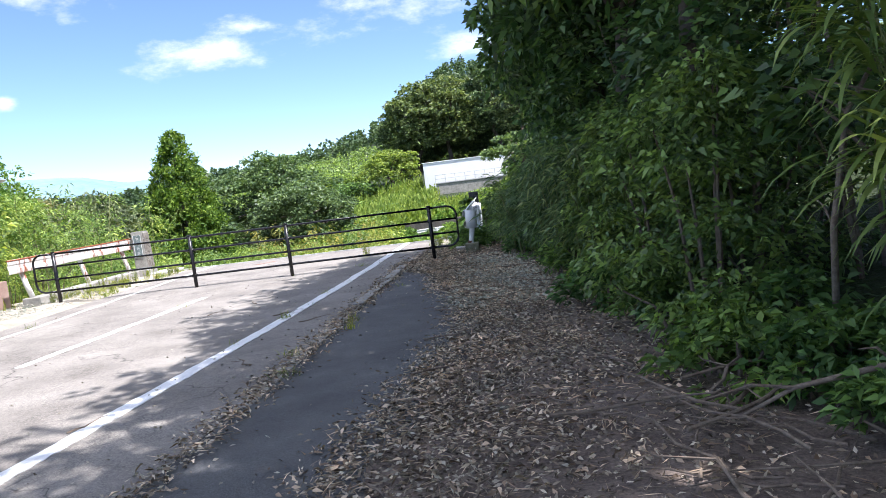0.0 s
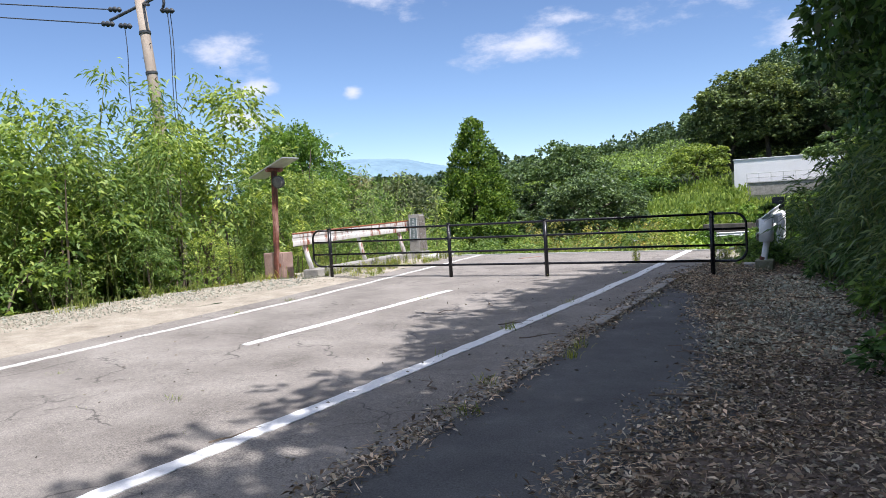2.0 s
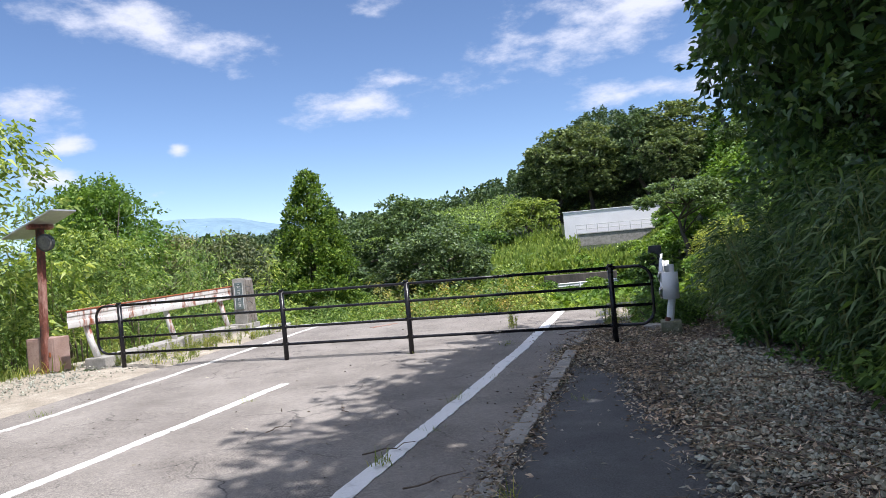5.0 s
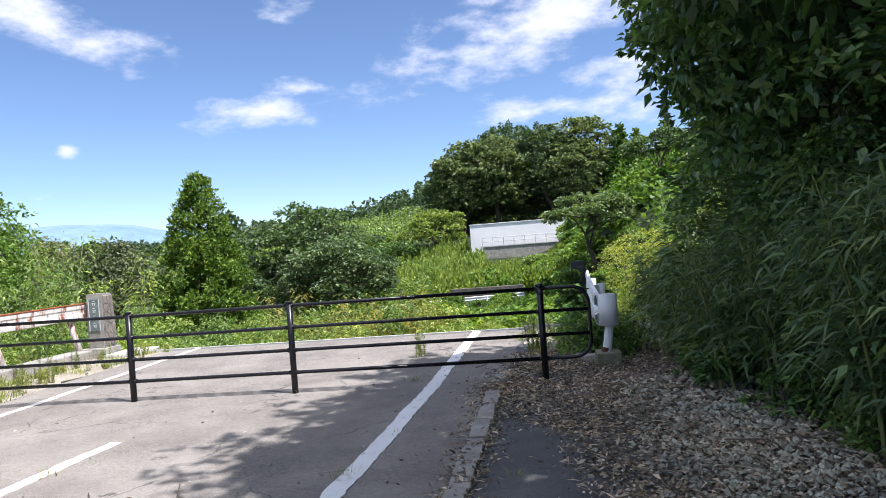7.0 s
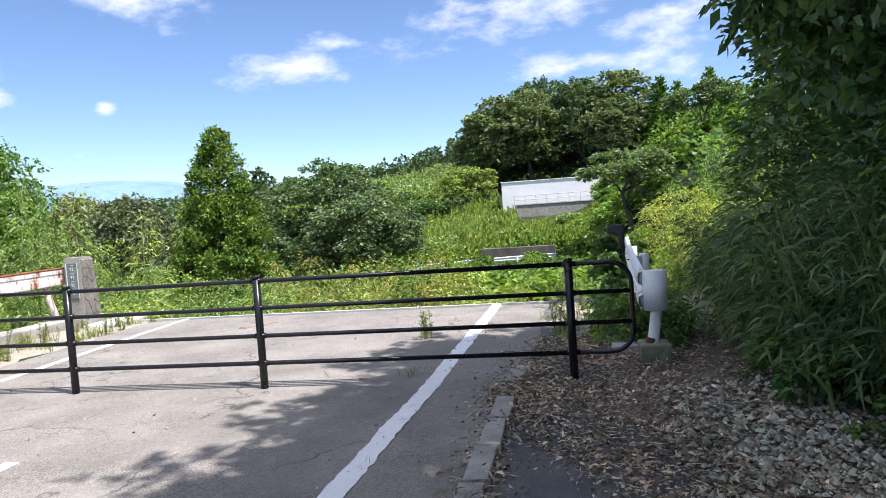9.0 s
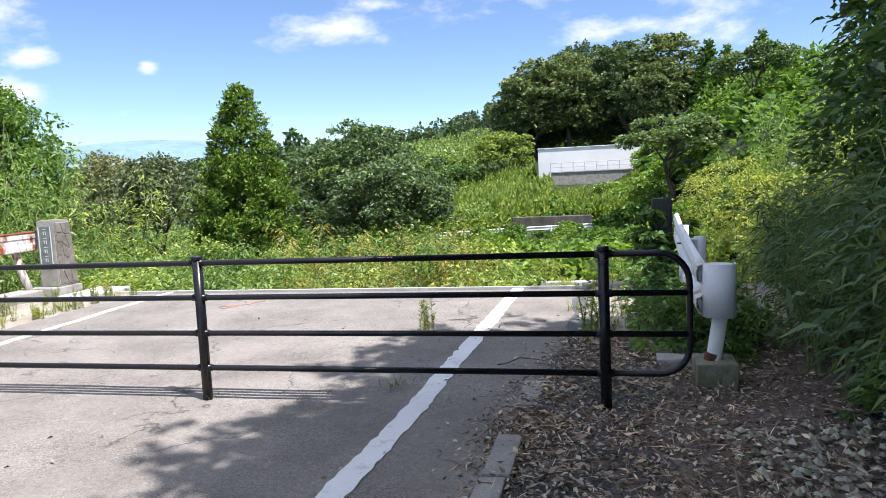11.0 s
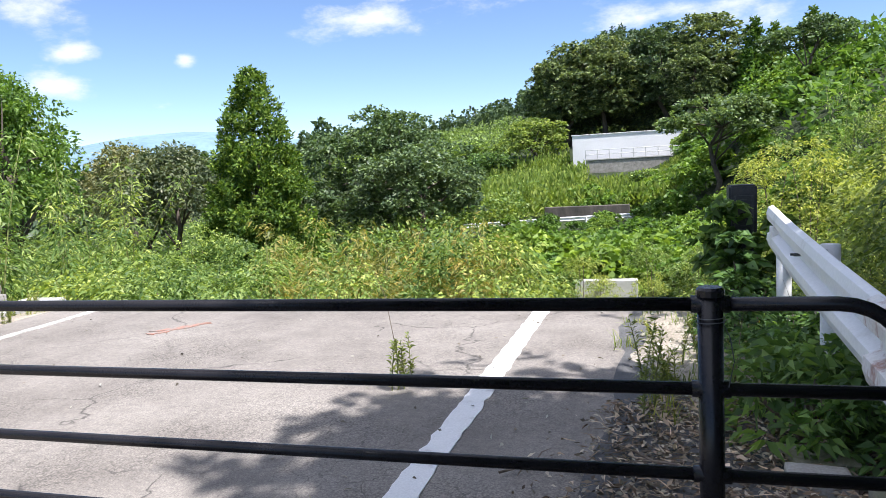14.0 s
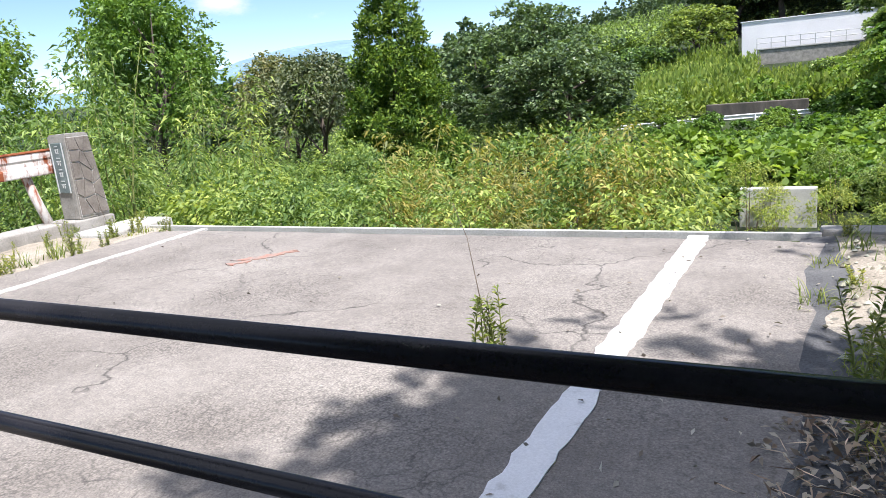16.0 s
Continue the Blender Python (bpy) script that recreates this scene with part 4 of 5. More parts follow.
def make_bamboo(seed, h, culms, leaves, lmat, spread=0.7, ln=0.13, wd=0.032, label="tall leafy green bamboo clump", low=0.12):
    """Culms that bow outwards, each with side twigs of long narrow drooping leaves."""
    rng = np.random.default_rng(seed)
    t = thing("bamboo", label, "bamboo")
    P, D = [], []
    for k in range(culms):
        a, r = rng.uniform(0, 6.283), spread * rng.uniform(0, 1) ** 0.5
        b = Vector((math.cos(a) * r, math.sin(a) * r, -0.2))
        hh = h * rng.uniform(0.62, 1.05)
        lean = Vector((rng.normal(0, 0.14), rng.normal(0, 0.14), 0)) * hh
        pts = [b + Vector((0, 0, hh * f)) + lean * f * f for f in np.linspace(0, 1, 7)]
        part("culm", tube(pts, [0.022 * (1.05 - 0.9 * f) for f in np.linspace(0, 1, 7)], 5), M_CULM, t, smooth=True)
        for _ in range(leaves // culms // 7):
            f = rng.uniform(low, 1.0) ** 0.8
            q = b + Vector((0, 0, hh * f)) + lean * f * f
            ang = rng.uniform(0, 6.283)
            reach = (0.25 + 0.75 * (1 - f) ** 0.6) * 0.62 * rng.uniform(0.2, 1.0)
            tip = q + Vector((math.cos(ang) * reach, math.sin(ang) * reach, 0.25 * reach + rng.normal(0, 0.05)))
            for _ in range(7):
                P.append(tip + Vector(rng.normal(0, 0.07, 3)))
                D.append((math.cos(ang) + rng.normal(0, 0.8), math.sin(ang) + rng.normal(0, 0.8), rng.normal(-0.1, 0.45)))
    part("foliage", leaf_mesh("foliage", np.array(P), np.array(D), ln, wd, lmat, 0.35, 0.1, rng), lmat, t)
    return t


def make_shrub(seed, rx, h, leaves, ln, wd, lmat, label, name="shrub", clumps=14, droop=0.25, pad=0.42):
    """A mound of leafy pads on stems, with dark hollows between the pads."""
    rng = np.random.default_rng(seed)
    t = thing(name, label, "shrub")
    cl = []
    for k in range(clumps):
        a, f = rng.uniform(0, 6.283), rng.uniform(0, 1) ** 0.8
        r = rx * math.sqrt(max(0.03, 1 - f * f)) * rng.uniform(0.55, 1.05)
        s = rx * pad * rng.uniform(0.7, 1.25)
        cl.append((math.cos(a) * r, math.sin(a) * r, h * (0.1 + 0.78 * f), s, s, s * rng.uniform(0.45, 0.8)))
    for k in range(5):
        c = cl[k]
        part("stem", tube([(c[0] * 0.3, c[1] * 0.3, -0.25), (c[0] * 0.6, c[1] * 0.6, c[2] * 0.6), c[:3]], [0.022, 0.015, 0.006], 5), M_TWIG, t)
    p, d = pad_points(rng, cl, leaves, 6, rx * 0.05, 0.2)
    p[:, 2] = np.maximum(p[:, 2], 0.0)
    part("foliage", leaf_mesh("foliage", p, d, ln, wd, lmat, droop, rng=rng), lmat, t)
    return t


def make_arching_grass(seed, blades, h, lmat, name, label, w=0.022, cat="grass"):
    """Long blades in several steps that arch over and hang."""
    rng = np.random.default_rng(seed)
    t = thing(name, label, cat)
    verts, faces = [], []
    for _ in range(blades):
        a, tilt = rng.uniform(0, 6.283), rng.uniform(0.15, 0.8)
        ln, ww = h * rng.uniform(0.5, 1.15), w * rng.uniform(0.6, 1.2)
        b = rng.normal(0, 0.035 + 0.04 * h, 3)
        u = Vector((math.cos(a), math.sin(a), 0))
        s = Vector((-u.y, u.x, 0))
        pos, ang = Vector((b[0], b[1], 0.0)), math.pi / 2 - tilt * 0.5
        o = len(verts)
        k = 5
        for i in range(k + 1):
            f = i / k
            q = ww * (1 - f) ** 0.7 * 0.5 + 0.0006
            verts += [pos - s * q, pos + s * q]
            pos = pos + (u * math.cos(ang) + Vector((0, 0, math.sin(ang)))) * ln / k
            ang -= tilt * (0.35 + 0.5 * f)
        faces += [(o + 2 * i, o + 2 * i + 1, o + 2 * i + 3, o + 2 * i + 2) for i in range(k)]
    part("grass_foliage", (verts, faces), lmat, t)
    return t


def make_weed(seed, h, stems, lmat, name="weed", label="yellow-green roadside weed with upright leafy stems", ln=0.05, wd=0.011):
    rng = np.random.default_rng(seed)
    t = thing(name, label, "weed")
    P, D = [], []
    for k in range(stems):
        b = Vector((rng.normal(0, 0.05), rng.normal(0, 0.05), -0.03))
        hh = h * rng.uniform(0.5, 1.05)
        lean = Vector((rng.normal(0, 0.08), rng.normal(0, 0.08), 0))
        part("stem", tube([b, b + lean * 0.3 + Vector((0, 0, hh * 0.5)), b + lean + Vector((0, 0, hh))], [0.005, 0.004, 0.0015], 5), M_CULM, t)
        for i in range(int(80 * hh / 0.5) + 10):
            f = rng.uniform(0.1, 1.0)
            a = i * 2.4
            P.append(b + lean * f * f + Vector((0, 0, hh * f)))
            D.append((math.cos(a), math.sin(a), 0.9 + rng.normal(0, 0.3)))
    part("foliage", leaf_mesh("foliage", np.array(P), np.array(D), ln, wd, lmat, 0.25, 0.1, rng), lmat, t)
    return t


def scatter(kinds, spots, seed, scale=(0.8, 1.25), group=""):
    """Copies of the given plants at the spots, turned and scaled at random."""
    rng = np.random.default_rng(seed)
    for n, (x, y) in enumerate(spots):
        src = kinds[int(rng.integers(len(kinds)))]
        s = rng.uniform(*scale)
        ob = copy_thing(src, Matrix.Translation(at_ground(x, y)) @ Matrix.Rotation(rng.uniform(0, 6.283), 4, "Z"))
        ob.scale = (s, s, s * rng.uniform(0.88, 1.12))
        if group:
            ob["group"] = group


def put(ob, x, y, dz=0.0, turn=0.0, s=1.0):
    p = at_ground(x, y)
    ob.matrix_basis = pose(p[0], p[1], p[2] + dz, 0, 0, turn) @ Matrix.Diagonal((s, s, s, 1))
    return ob


def spots_in(seed, n, x0, x1, y0, y1, keep=lambda x, y: True, gap=0.0):
    rng = np.random.default_rng(seed)
    out, tries = [], 0
    while len(out) < n and tries < n * 60:
        tries += 1
        x, y = rng.uniform(x0, x1), rng.uniform(y0, y1)
        if keep(x, y) and all((x - a) ** 2 + (y - b) ** 2 > gap * gap for a, b in out):
            out.append((x, y))
    return out


# ---- valley and hillside plants ----
bamboos = [put(make_bamboo(11 + k, h, c, n, L_BAMBOO, low=0.2), x, y) for k, (h, c, n, x, y) in enumerate(((4.3, 7, 2500, -11.6, -1.8), (4.6, 7, 2500, -13.2, -3.6), (3.9, 6, 2300, -11.2, 1.0), (4.8, 7, 2500, -14.2, -0.4)))]
left = lambda x, y: x < -10.6 - 0.22 * max(0, -y) + (0.4 if y > 1 else 0)
scatter(bamboos, spots_in(1, 28, -18, -10.4, -10, -1.5, left, 0.7), 2, (1.15, 1.5), "bamboo thicket beside the road")
scatter(bamboos, spots_in(19, 18, -20, -10.4, -0.6, 7, left, 0.8), 2, (0.62, 0.9), "bamboo thicket beside the road")
scatter(bamboos, spots_in(3, 26, -22, 0.4, 7.2, 15, lambda x, y: x < -7 or (y < 13 and x < -2.2), 1.4), 4, (0.5, 0.85), "bamboo thicket past the road end")
scatter(bamboos, spots_in(5, 18, -22, -9.8, 6.6, 15, lambda x, y: y < 6.2 - x * 0.55, 1.2), 6, (1.12, 1.42), "bamboo thicket past the road end")
yellow = [put(make_bamboo(21 + k, 3.9, 6, 2600, L_YELLOW, 0.6, label="yellowing bamboo clump with sparse leaves"), x, y) for k, (x, y) in enumerate(((-5.2, 9.6), (-3.6, 10.4)))]
scatter(yellow, [(-4.3, 9.0), (-5.9, 10.3), (-4.6, 11.0), (-2.9, 9.5), (-6.6, 9.4), (-3.4, 11.8), (-5.4, 12.3)], 5, (0.85, 1.1), "yellowing bamboo past the road end")
scatter(bamboos, spots_in(6, 22, -36, -18, 15, 27, lambda x, y: x < -15.5 - 0.32 * (y - 5), 1.4), 7, (0.9, 1.2), "bamboo in the valley")
sprays = [put(make_shrub(121 + k, 1.05, 2.9, 2350, 0.105, 0.045, L_BAMBOO, "dense light green bamboo grass bush", "bamboo_bush", 30, 0.4, 0.36), x, y) for k, (x, y) in enumerate(((-7.6, 7.6), (-2.4, 7.7), (-10.2, 8.4)))]
scatter(sprays, spots_in(125, 40, -20, 0.6, 7.0, 13.5, lambda x, y: x < -1.9, 1.35), 126, (0.6, 1.15), "bushes past the road end")
scatter(sprays, spots_in(127, 14, -18, -10.6, -9, 7, left, 1.0), 128, (0.8, 1.25), "bushes beside the road")
scatter(sprays, spots_in(134, 22, -17, -11.6, -9, 1.5, left, 1.05), 135, (1.35, 1.85), "bushes beside the road")
scatter(sprays, [(-10.3, -1.3), (-10.5, 0.4), (-10.6, -2.6), (-11.2, -4.2), (-11.6, -5.6), (-10.2, 1.6)], 131, (0.4, 0.6), "bushes beside the road")
scatter(sprays, spots_in(136, 26, -21, -8.6, 7.4, 15.5, lambda x, y: True, 1.2), 137, (0.95, 1.4), "bushes past the road end")
scatter(sprays, spots_in(138, 16, -30, -15, 16, 27, lambda x, y: True, 1.8), 139, (1.1, 1.5), "bushes in the valley")
scatter(sprays, spots_in(132, 16, -18, -6, 9, 15, lambda x, y: True, 1.3), 133, (0.7, 1.0), "bushes past the road end")
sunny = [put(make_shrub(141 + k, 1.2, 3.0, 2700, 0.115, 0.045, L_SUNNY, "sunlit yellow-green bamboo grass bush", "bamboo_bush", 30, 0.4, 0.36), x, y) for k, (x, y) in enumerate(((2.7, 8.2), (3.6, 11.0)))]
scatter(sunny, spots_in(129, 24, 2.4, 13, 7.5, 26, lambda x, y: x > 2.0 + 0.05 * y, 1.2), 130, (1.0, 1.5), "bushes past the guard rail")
kudzu = [put(make_shrub(31 + k, 1.5, 1.3, 1000, 0.28, 0.22, L_KUDZU, "bright green kudzu mound over the slope", "kudzu", 16), x, y) for k, (x, y) in enumerate(((0.5, 24.0), (-1.5, 27.0), (1.8, 30.0)))]
scatter(kudzu, spots_in(8, 34, -9, 7, 21.5, 31, lambda x, y: True, 1.2), 9, (0.8, 1.2), "kudzu on the slope")
scatter(kudzu, spots_in(18, 46, -9, 8, 31, 43, lambda x, y: True, 1.2), 9, (0.4, 0.6), "kudzu on the slope")
scatter(kudzu, spots_in(48, 34, -0.5, 10, 22, 58, lambda x, y: True, 1.2), 49, (0.6, 1.0), "kudzu on the slope")
scatter(sunny, spots_in(28, 30, -5, 4.5, 7, 21, lambda x, y: True, 1.0), 9, (0.5, 0.75), "bushes below the road end")
scatter(kudzu, spots_in(10, 40, -14, 16, 47, 80, lambda x, y: (y < 54 and x > -4) or x > 5, 1.9), 11, (0.9, 1.4), "kudzu on the far slope")


def tall_weeds():
    """Upright leafy plumes past counting, over the far slope."""
    rng = np.random.default_rng(29)
    P, D = [], []
    for x, y in spots_in(30, 3000, -18, 4.5, 47, 92, lambda x, y: (y < 83.3 and (x < 3.5 - 0.1 * (y - 47) or y > 60)) or x < -8.6):
        hh = rng.uniform(1.1, 2.3) * (1.2 if x < -5.8 else 0.75 if y < 60 else 0.45)
        z, lean, a0 = land(x, y) - 0.06, rng.normal(0, 0.12, 2), rng.uniform(0, 6.283)
        for i in range(18):
            f = (i + 1) / 18
            P.append((x + lean[0] * f, y + lean[1] * f, z + hh * f))
            D.append((math.cos(a0 + 2.4 * i) * (1.1 - f), math.sin(a0 + 2.4 * i) * (1.1 - f), 0.75))
    tagged(new("tall_weeds", leaf_mesh("tall_weeds", np.array(P), np.array(D), 0.5, 0.21, L_TALLWEED, 0.15, 0.1, rng)), "tall bright green weeds covering the far slope", "weeds", kind="stuff")


tall_weeds()
scatter(bamboos, spots_in(14, 10, 3.2, 14, 7.5, 30, lambda x, y: x > 2.0 + 0.05 * y, 1.1), 15, (0.8, 1.25), "bamboo past the guard rail")
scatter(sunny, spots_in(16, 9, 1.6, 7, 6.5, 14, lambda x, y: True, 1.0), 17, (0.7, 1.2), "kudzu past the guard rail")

put(make_cedar(41, 11.3, 3.4, 62000, ln=0.21, wd=0.095), -17.4, 27.7)
up = lambda z, x, y: z - at_ground(x, y)[2]
put(make_tree("broadleaf_tree", "broad dome-shaped dark green tree in the valley", 51, 9, 5.2, 4.6, up(0.4, -16.2, 42), 130, 1.15, 30000, 0.26, 0.17, L_DOME, 0.3, 9, lower=-0.5, flat=0.5, pads=True), -16.2, 42)
put(make_tree("broadleaf_tree", "lower dark green tree in front of the domed tree", 56, 6, 3.6, 2.3, up(0.2, -12.6, 37), 70, 0.9, 15000, 0.24, 0.15, L_GROVE, 0.22, 8, lower=-0.5, flat=0.45, pads=True), -12.6, 37)
grey = put(make_tree("broadleaf_tree", "grey-green tree with sparse twigs above the bamboo", 52, 8, 3.2, 3.4, 4.6, 46, 0.85, 10000, 0.24, 0.14, L_GREY, 0.2), -26.6, 34)
for x, y, s, a in ((-31, 37, 0.9, 60), (-22.5, 37, 0.8, 170), (-36, 42, 1.05, 100), (-41, 36, 1.1, 20)):
    copy_thing(grey, pose(*at_ground(x, y), 0, 0, a)).scale = (s, s, s)
tall = put(make_tree("broadleaf_tree", "tall rounded yellow-green tree behind the bamboo", 53, 11, 2.7, 4.6, 7.0, 60, 0.85, 11000, 0.2, 0.12, L_KUDZU, 0.22), -26.5, 22)
for x, y, s, a in ((-29.5, 25, 1.02, 60), (-34, 28, 1.0, 100), (-36, 20, 1.0, 300)):
    copy_thing(tall, pose(*at_ground(x, y), 0, 0, a)).scale = (s, s, s)
grove = put(make_tree("grove_tree", "tall dark spreading tree of the grove behind the shed", 54, 15, 4.9, 5.6, 8.2, 110, 1.25, 13000, 0.5, 0.32, L_GROVE, 0.36, 10, lower=-0.9, flat=0.6, pads=True), -9.4, 100, 0, 0, 1.0)
for x, y, top, s, a in ((-4.4, 101, 18.6, 1.02, 60), (3.4, 101, 19.4, 1.0, 170), (8.6, 100, 20.0, 1.05, 260), (13.4, 101, 14.6, 0.8, 120), (-12.2, 104, 14.5, 0.8, 20), (-1.0, 107, 13.6, 0.85, 310), (6.2, 108, 16.0, 0.95, 210), (-7.5, 108, 15.0, 0.9, 100)):
    copy_thing(grove, pose(*at_ground(x, y), 0, 0, a)).scale = (s, s, up(top, x, y) / 14.3)
o = copy_thing(grove, pose(*at_ground(7.0, 94), 0, 0, 33))
o.scale = (0.72, 0.72, up(15.2, 7.0, 94) / 14.3)
tagged(o, "smaller olive green tree at the front of the grove")
put(make_tree("broadleaf_tree", "pale olive rounded tree below the wooded hill", 59, 8, 4.2, 3.2, 3.6, 50, 1.0, 6000, 0.4, 0.24, L_SUNNY, 0.25, 6, lower=-0.5, flat=0.5, pads=True), -13.5, 92)
# Row of dark shrubs added to stand in for the shade under the grove.
under = put(make_shrub(60, 2.9, 4.6, 1500, 0.5, 0.3, L_GROVE, "dark shrubs added in place of shade beneath the grove", "undergrowth", 26, 0.25), -13.5, 106)
for x in range(-10, 17, 3):
    copy_thing(under, pose(*at_ground(x, 105.5 + 0.8 * math.sin(3 * x)), 0, 0, 40 * x))
small = put(make_tree("broadleaf_tree", "flat-topped tree with a branching trunk on the slope", 55, 7, 2.9, 1.6, 3.9, 34, 0.8, 6500, 0.26, 0.16, L_DOME, 0.16, 9, lower=-0.2, flat=0.4, pads=True), 3.9, 40)
for x, y, s in ((10.5, 48, 0.9),):
    copy_thing(small, pose(*at_ground(x, y), 0, 0, 77 * s)).scale = (s, s, s)
cz = put(make_cedar(43, 8, 1.8, 5000, ln=0.4, wd=0.2, label="small dark cedar on the hillside"), 10.3, 70)
for x, y, s in ((12.0, 70, 0.8), (16, 74, 0.9)):
    copy_thing(cz, pose(*at_ground(x, y))).scale = (s, s, s)
bush = put(make_shrub(57, 3.6, 4.0, 4200, 0.45, 0.3, L_SHRUB, "dark rounded bushes on the hillside", clumps=20), -19, 88)
for x, y, s in ((-17, 82, 0.7), (-22, 92, 1.1), (6.8, 80, 0.6), (5.5, 74, 0.5), (1.0, 60, 0.55), (-24, 80, 1.2), (14, 66, 0.6), (-17, 66, 0.6)):
    copy_thing(bush, pose(*at_ground(x, y), 0, 0, 50 * x)).scale = (s, s, s)


def woods(name, label, seed, spots, h, r, per, ln, wd, lmat, cone=True):
    """Far trees past counting: each a cone or dome of leaves on the land, joined into one mesh."""
    rng = np.random.default_rng(seed)
    P, D = [], []
    for x, y in spots:
        z = land(x, y)
        k = rng.uniform(0.7, 1.25)
        f = rng.uniform(0, 1, per) ** (0.8 if cone else 0.6)
        a = rng.uniform(0, 6.283, per)
        rad = r * k * ((1 - f) * 0.95 + 0.06 if cone else np.sqrt(np.clip(1 - (f * 1.05 - 0.15) ** 2, 0.02, 1))) * rng.uniform(0.7, 1.05, per)
        P.append(np.stack([x + np.cos(a) * rad, y + np.sin(a) * rad, z + h * k * f], 1))
        D.append(np.stack([np.cos(a), np.sin(a), 0.5 + 0 * a], 1) + rng.normal(0, 0.6, (per, 3)))
    me = leaf_mesh(name, np.concatenate(P), np.concatenate(D), ln, wd, lmat, 0.1, 0.25, rng)
    tagged(new(name, me), label, "woods", kind="stuff")


woods("hill_forest", "dense conifer forest covering the far hill", 21, spots_in(20, 1100, -150, 45, 190, 350, lambda x, y: True), 6.5, 2.2, 64, 1.25, 0.7, L_FOREST)
woods("hill_scrub", "green scrub covering the slope around the grove", 22, spots_in(26, 760, -60, 45, 90, 190, lambda x, y: not (-16 < x < 18 and y < 112)), 2.8, 2.0, 64, 0.6, 0.36, L_SHRUB, False)
woods("valley_scrub", "leafy scrub filling the valley floor", 23, spots_in(27, 420, -42, -7.5, 15, 56, lambda x, y: y > 17 or x < -12), 2.2, 1.4, 90, 0.26, 0.13, L_BAMBOO, False)
woods("slope_scrub", "yellow-green scrub on the rising slope", 24, spots_in(33, 420, 7, 48, 30, 92, lambda x, y: x > 6 + 0.06 * y), 2.6, 1.7, 60, 0.5, 0.28, L_KUDZU, False)
mass = put(make_tree("forest_tree", "rounded tree of the far valley woods", 58, 9, 4.5, 4.2, 4.5, 26, 1.6, 800, 1.2, 0.8, L_FOREST, 0.25, 3), -60, 60)
scatter([mass], spots_in(22, 95, -170, -22, 48, 170, lambda x, y: x < -22 - 0.25 * (y - 48), 4.5), 23, (0.55, 0.85), "woods in the far valley")
scatter([mass], spots_in(24, 18, 26, 90, 40, 140, lambda x, y: True, 5.0), 25, (0.5, 0.8), "woods on the rising hillside")


# ---- thicket on the shady side of the path ----
HEDGE = lambda y: float(np.interp(y, (-18, -13.5, -10.6, -9.2, -7.3, -5.3, -2.0, -1.3, -0.4, 0.6, 2.4), (4.9, 4.4, 3.8, 3.5, 3.4, 3.1, 2.7, 2.55, 2.4, 2.4, 2.7)))
shrubs = [put(make_shrub(61 + k, 0.8, 2.4, 5200, 0.085, 0.042, L_SHRUB, "dense shade shrub with small pointed leaves", clumps=46, droop=0.4, pad=0.3), x, y) for k, (x, y) in enumerate(((3.0, -8.3), (3.05, -6.6), (HEDGE(-5.0), -5.0)))]
backs = [put(make_shrub(65 + k, 1.15, 4.2, 5600, 0.11, 0.048, L_DARK, "tall dark evergreen shrub at the back of the thicket", clumps=60, droop=0.3, pad=0.3), x, y) for k, (x, y) in enumerate(((4.4, -3.0), (4.6, -6.0)))]
scatter(backs, [(HEDGE(y) + 1.3 + 0.3 * math.sin(5 * y) + (1.2 if y < -9.5 else 0.0), y) for y in np.arange(-18, 2.6, 1.25)], 66, (1.0, 1.4), "dark shrubs of the thicket")
scatter(backs, [(3.7, 4.0), (3.9, 5.0), (4.2, 6.0)], 68, (0.9, 1.15), "dark shrubs of the thicket")
scatter(shrubs, [(HEDGE(y) + 0.1 + 0.16 * math.sin(9 * y), y) for y in (-17.5, -16.2, -15.0, -7.5, -5.8, -4.2, -3.2, -2.2, -1.2)], 63, (0.85, 1.15), "shrubs of the shady thicket")
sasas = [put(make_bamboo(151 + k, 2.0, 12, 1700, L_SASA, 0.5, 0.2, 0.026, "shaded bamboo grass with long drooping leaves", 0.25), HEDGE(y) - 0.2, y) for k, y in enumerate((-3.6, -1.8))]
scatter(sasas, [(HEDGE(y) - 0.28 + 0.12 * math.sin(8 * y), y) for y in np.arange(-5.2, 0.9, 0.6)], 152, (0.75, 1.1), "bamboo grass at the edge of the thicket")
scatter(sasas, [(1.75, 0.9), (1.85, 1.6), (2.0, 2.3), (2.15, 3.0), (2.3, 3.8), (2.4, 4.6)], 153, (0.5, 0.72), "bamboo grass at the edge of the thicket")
shade = put(make_tree("evergreen_tree", "dark evergreen tree overhanging the path", 71, 8, 2.15, 3.0, 5.3, 90, 0.62, 18000, 0.185, 0.11, L_DARK, 0.13, 8, lower=-0.8), 3.4, -1.2)
for x, y, s, a in ((3.35, -3.9, 1.02, 80), (3.5, -6.6, 1.05, 160), (3.4, 0.2, 0.8, 230), (4.7, 5.2, 1.05, 110), (6.5, 6.5, 1.1, 10), (4.5, -9.4, 1.1, 310), (4.7, -12.5, 1.1, 140), (7.3, -15.5, 1.1, 20), (6.4, -2.5, 1.1, 200), (7.2, -8.5, 1.2, 40)):
    copy_thing(shade, pose(*at_ground(x, y), 0, 0, a)).scale = (s, s, s * (1.2 if y < -2 else 1.0))
shade.scale = (1.0, 1.0, 1.1)
ferns = [put(make_shrub(81 + k, 0.42, 0.5, 900, 0.09, 0.04, L_FERN, "low green ferns and ground plants under the trees", "fern", 18, 0.3, 0.34), x, y) for k, (x, y) in enumerate(((2.75, -9.6), (2.3, -6.8)))]
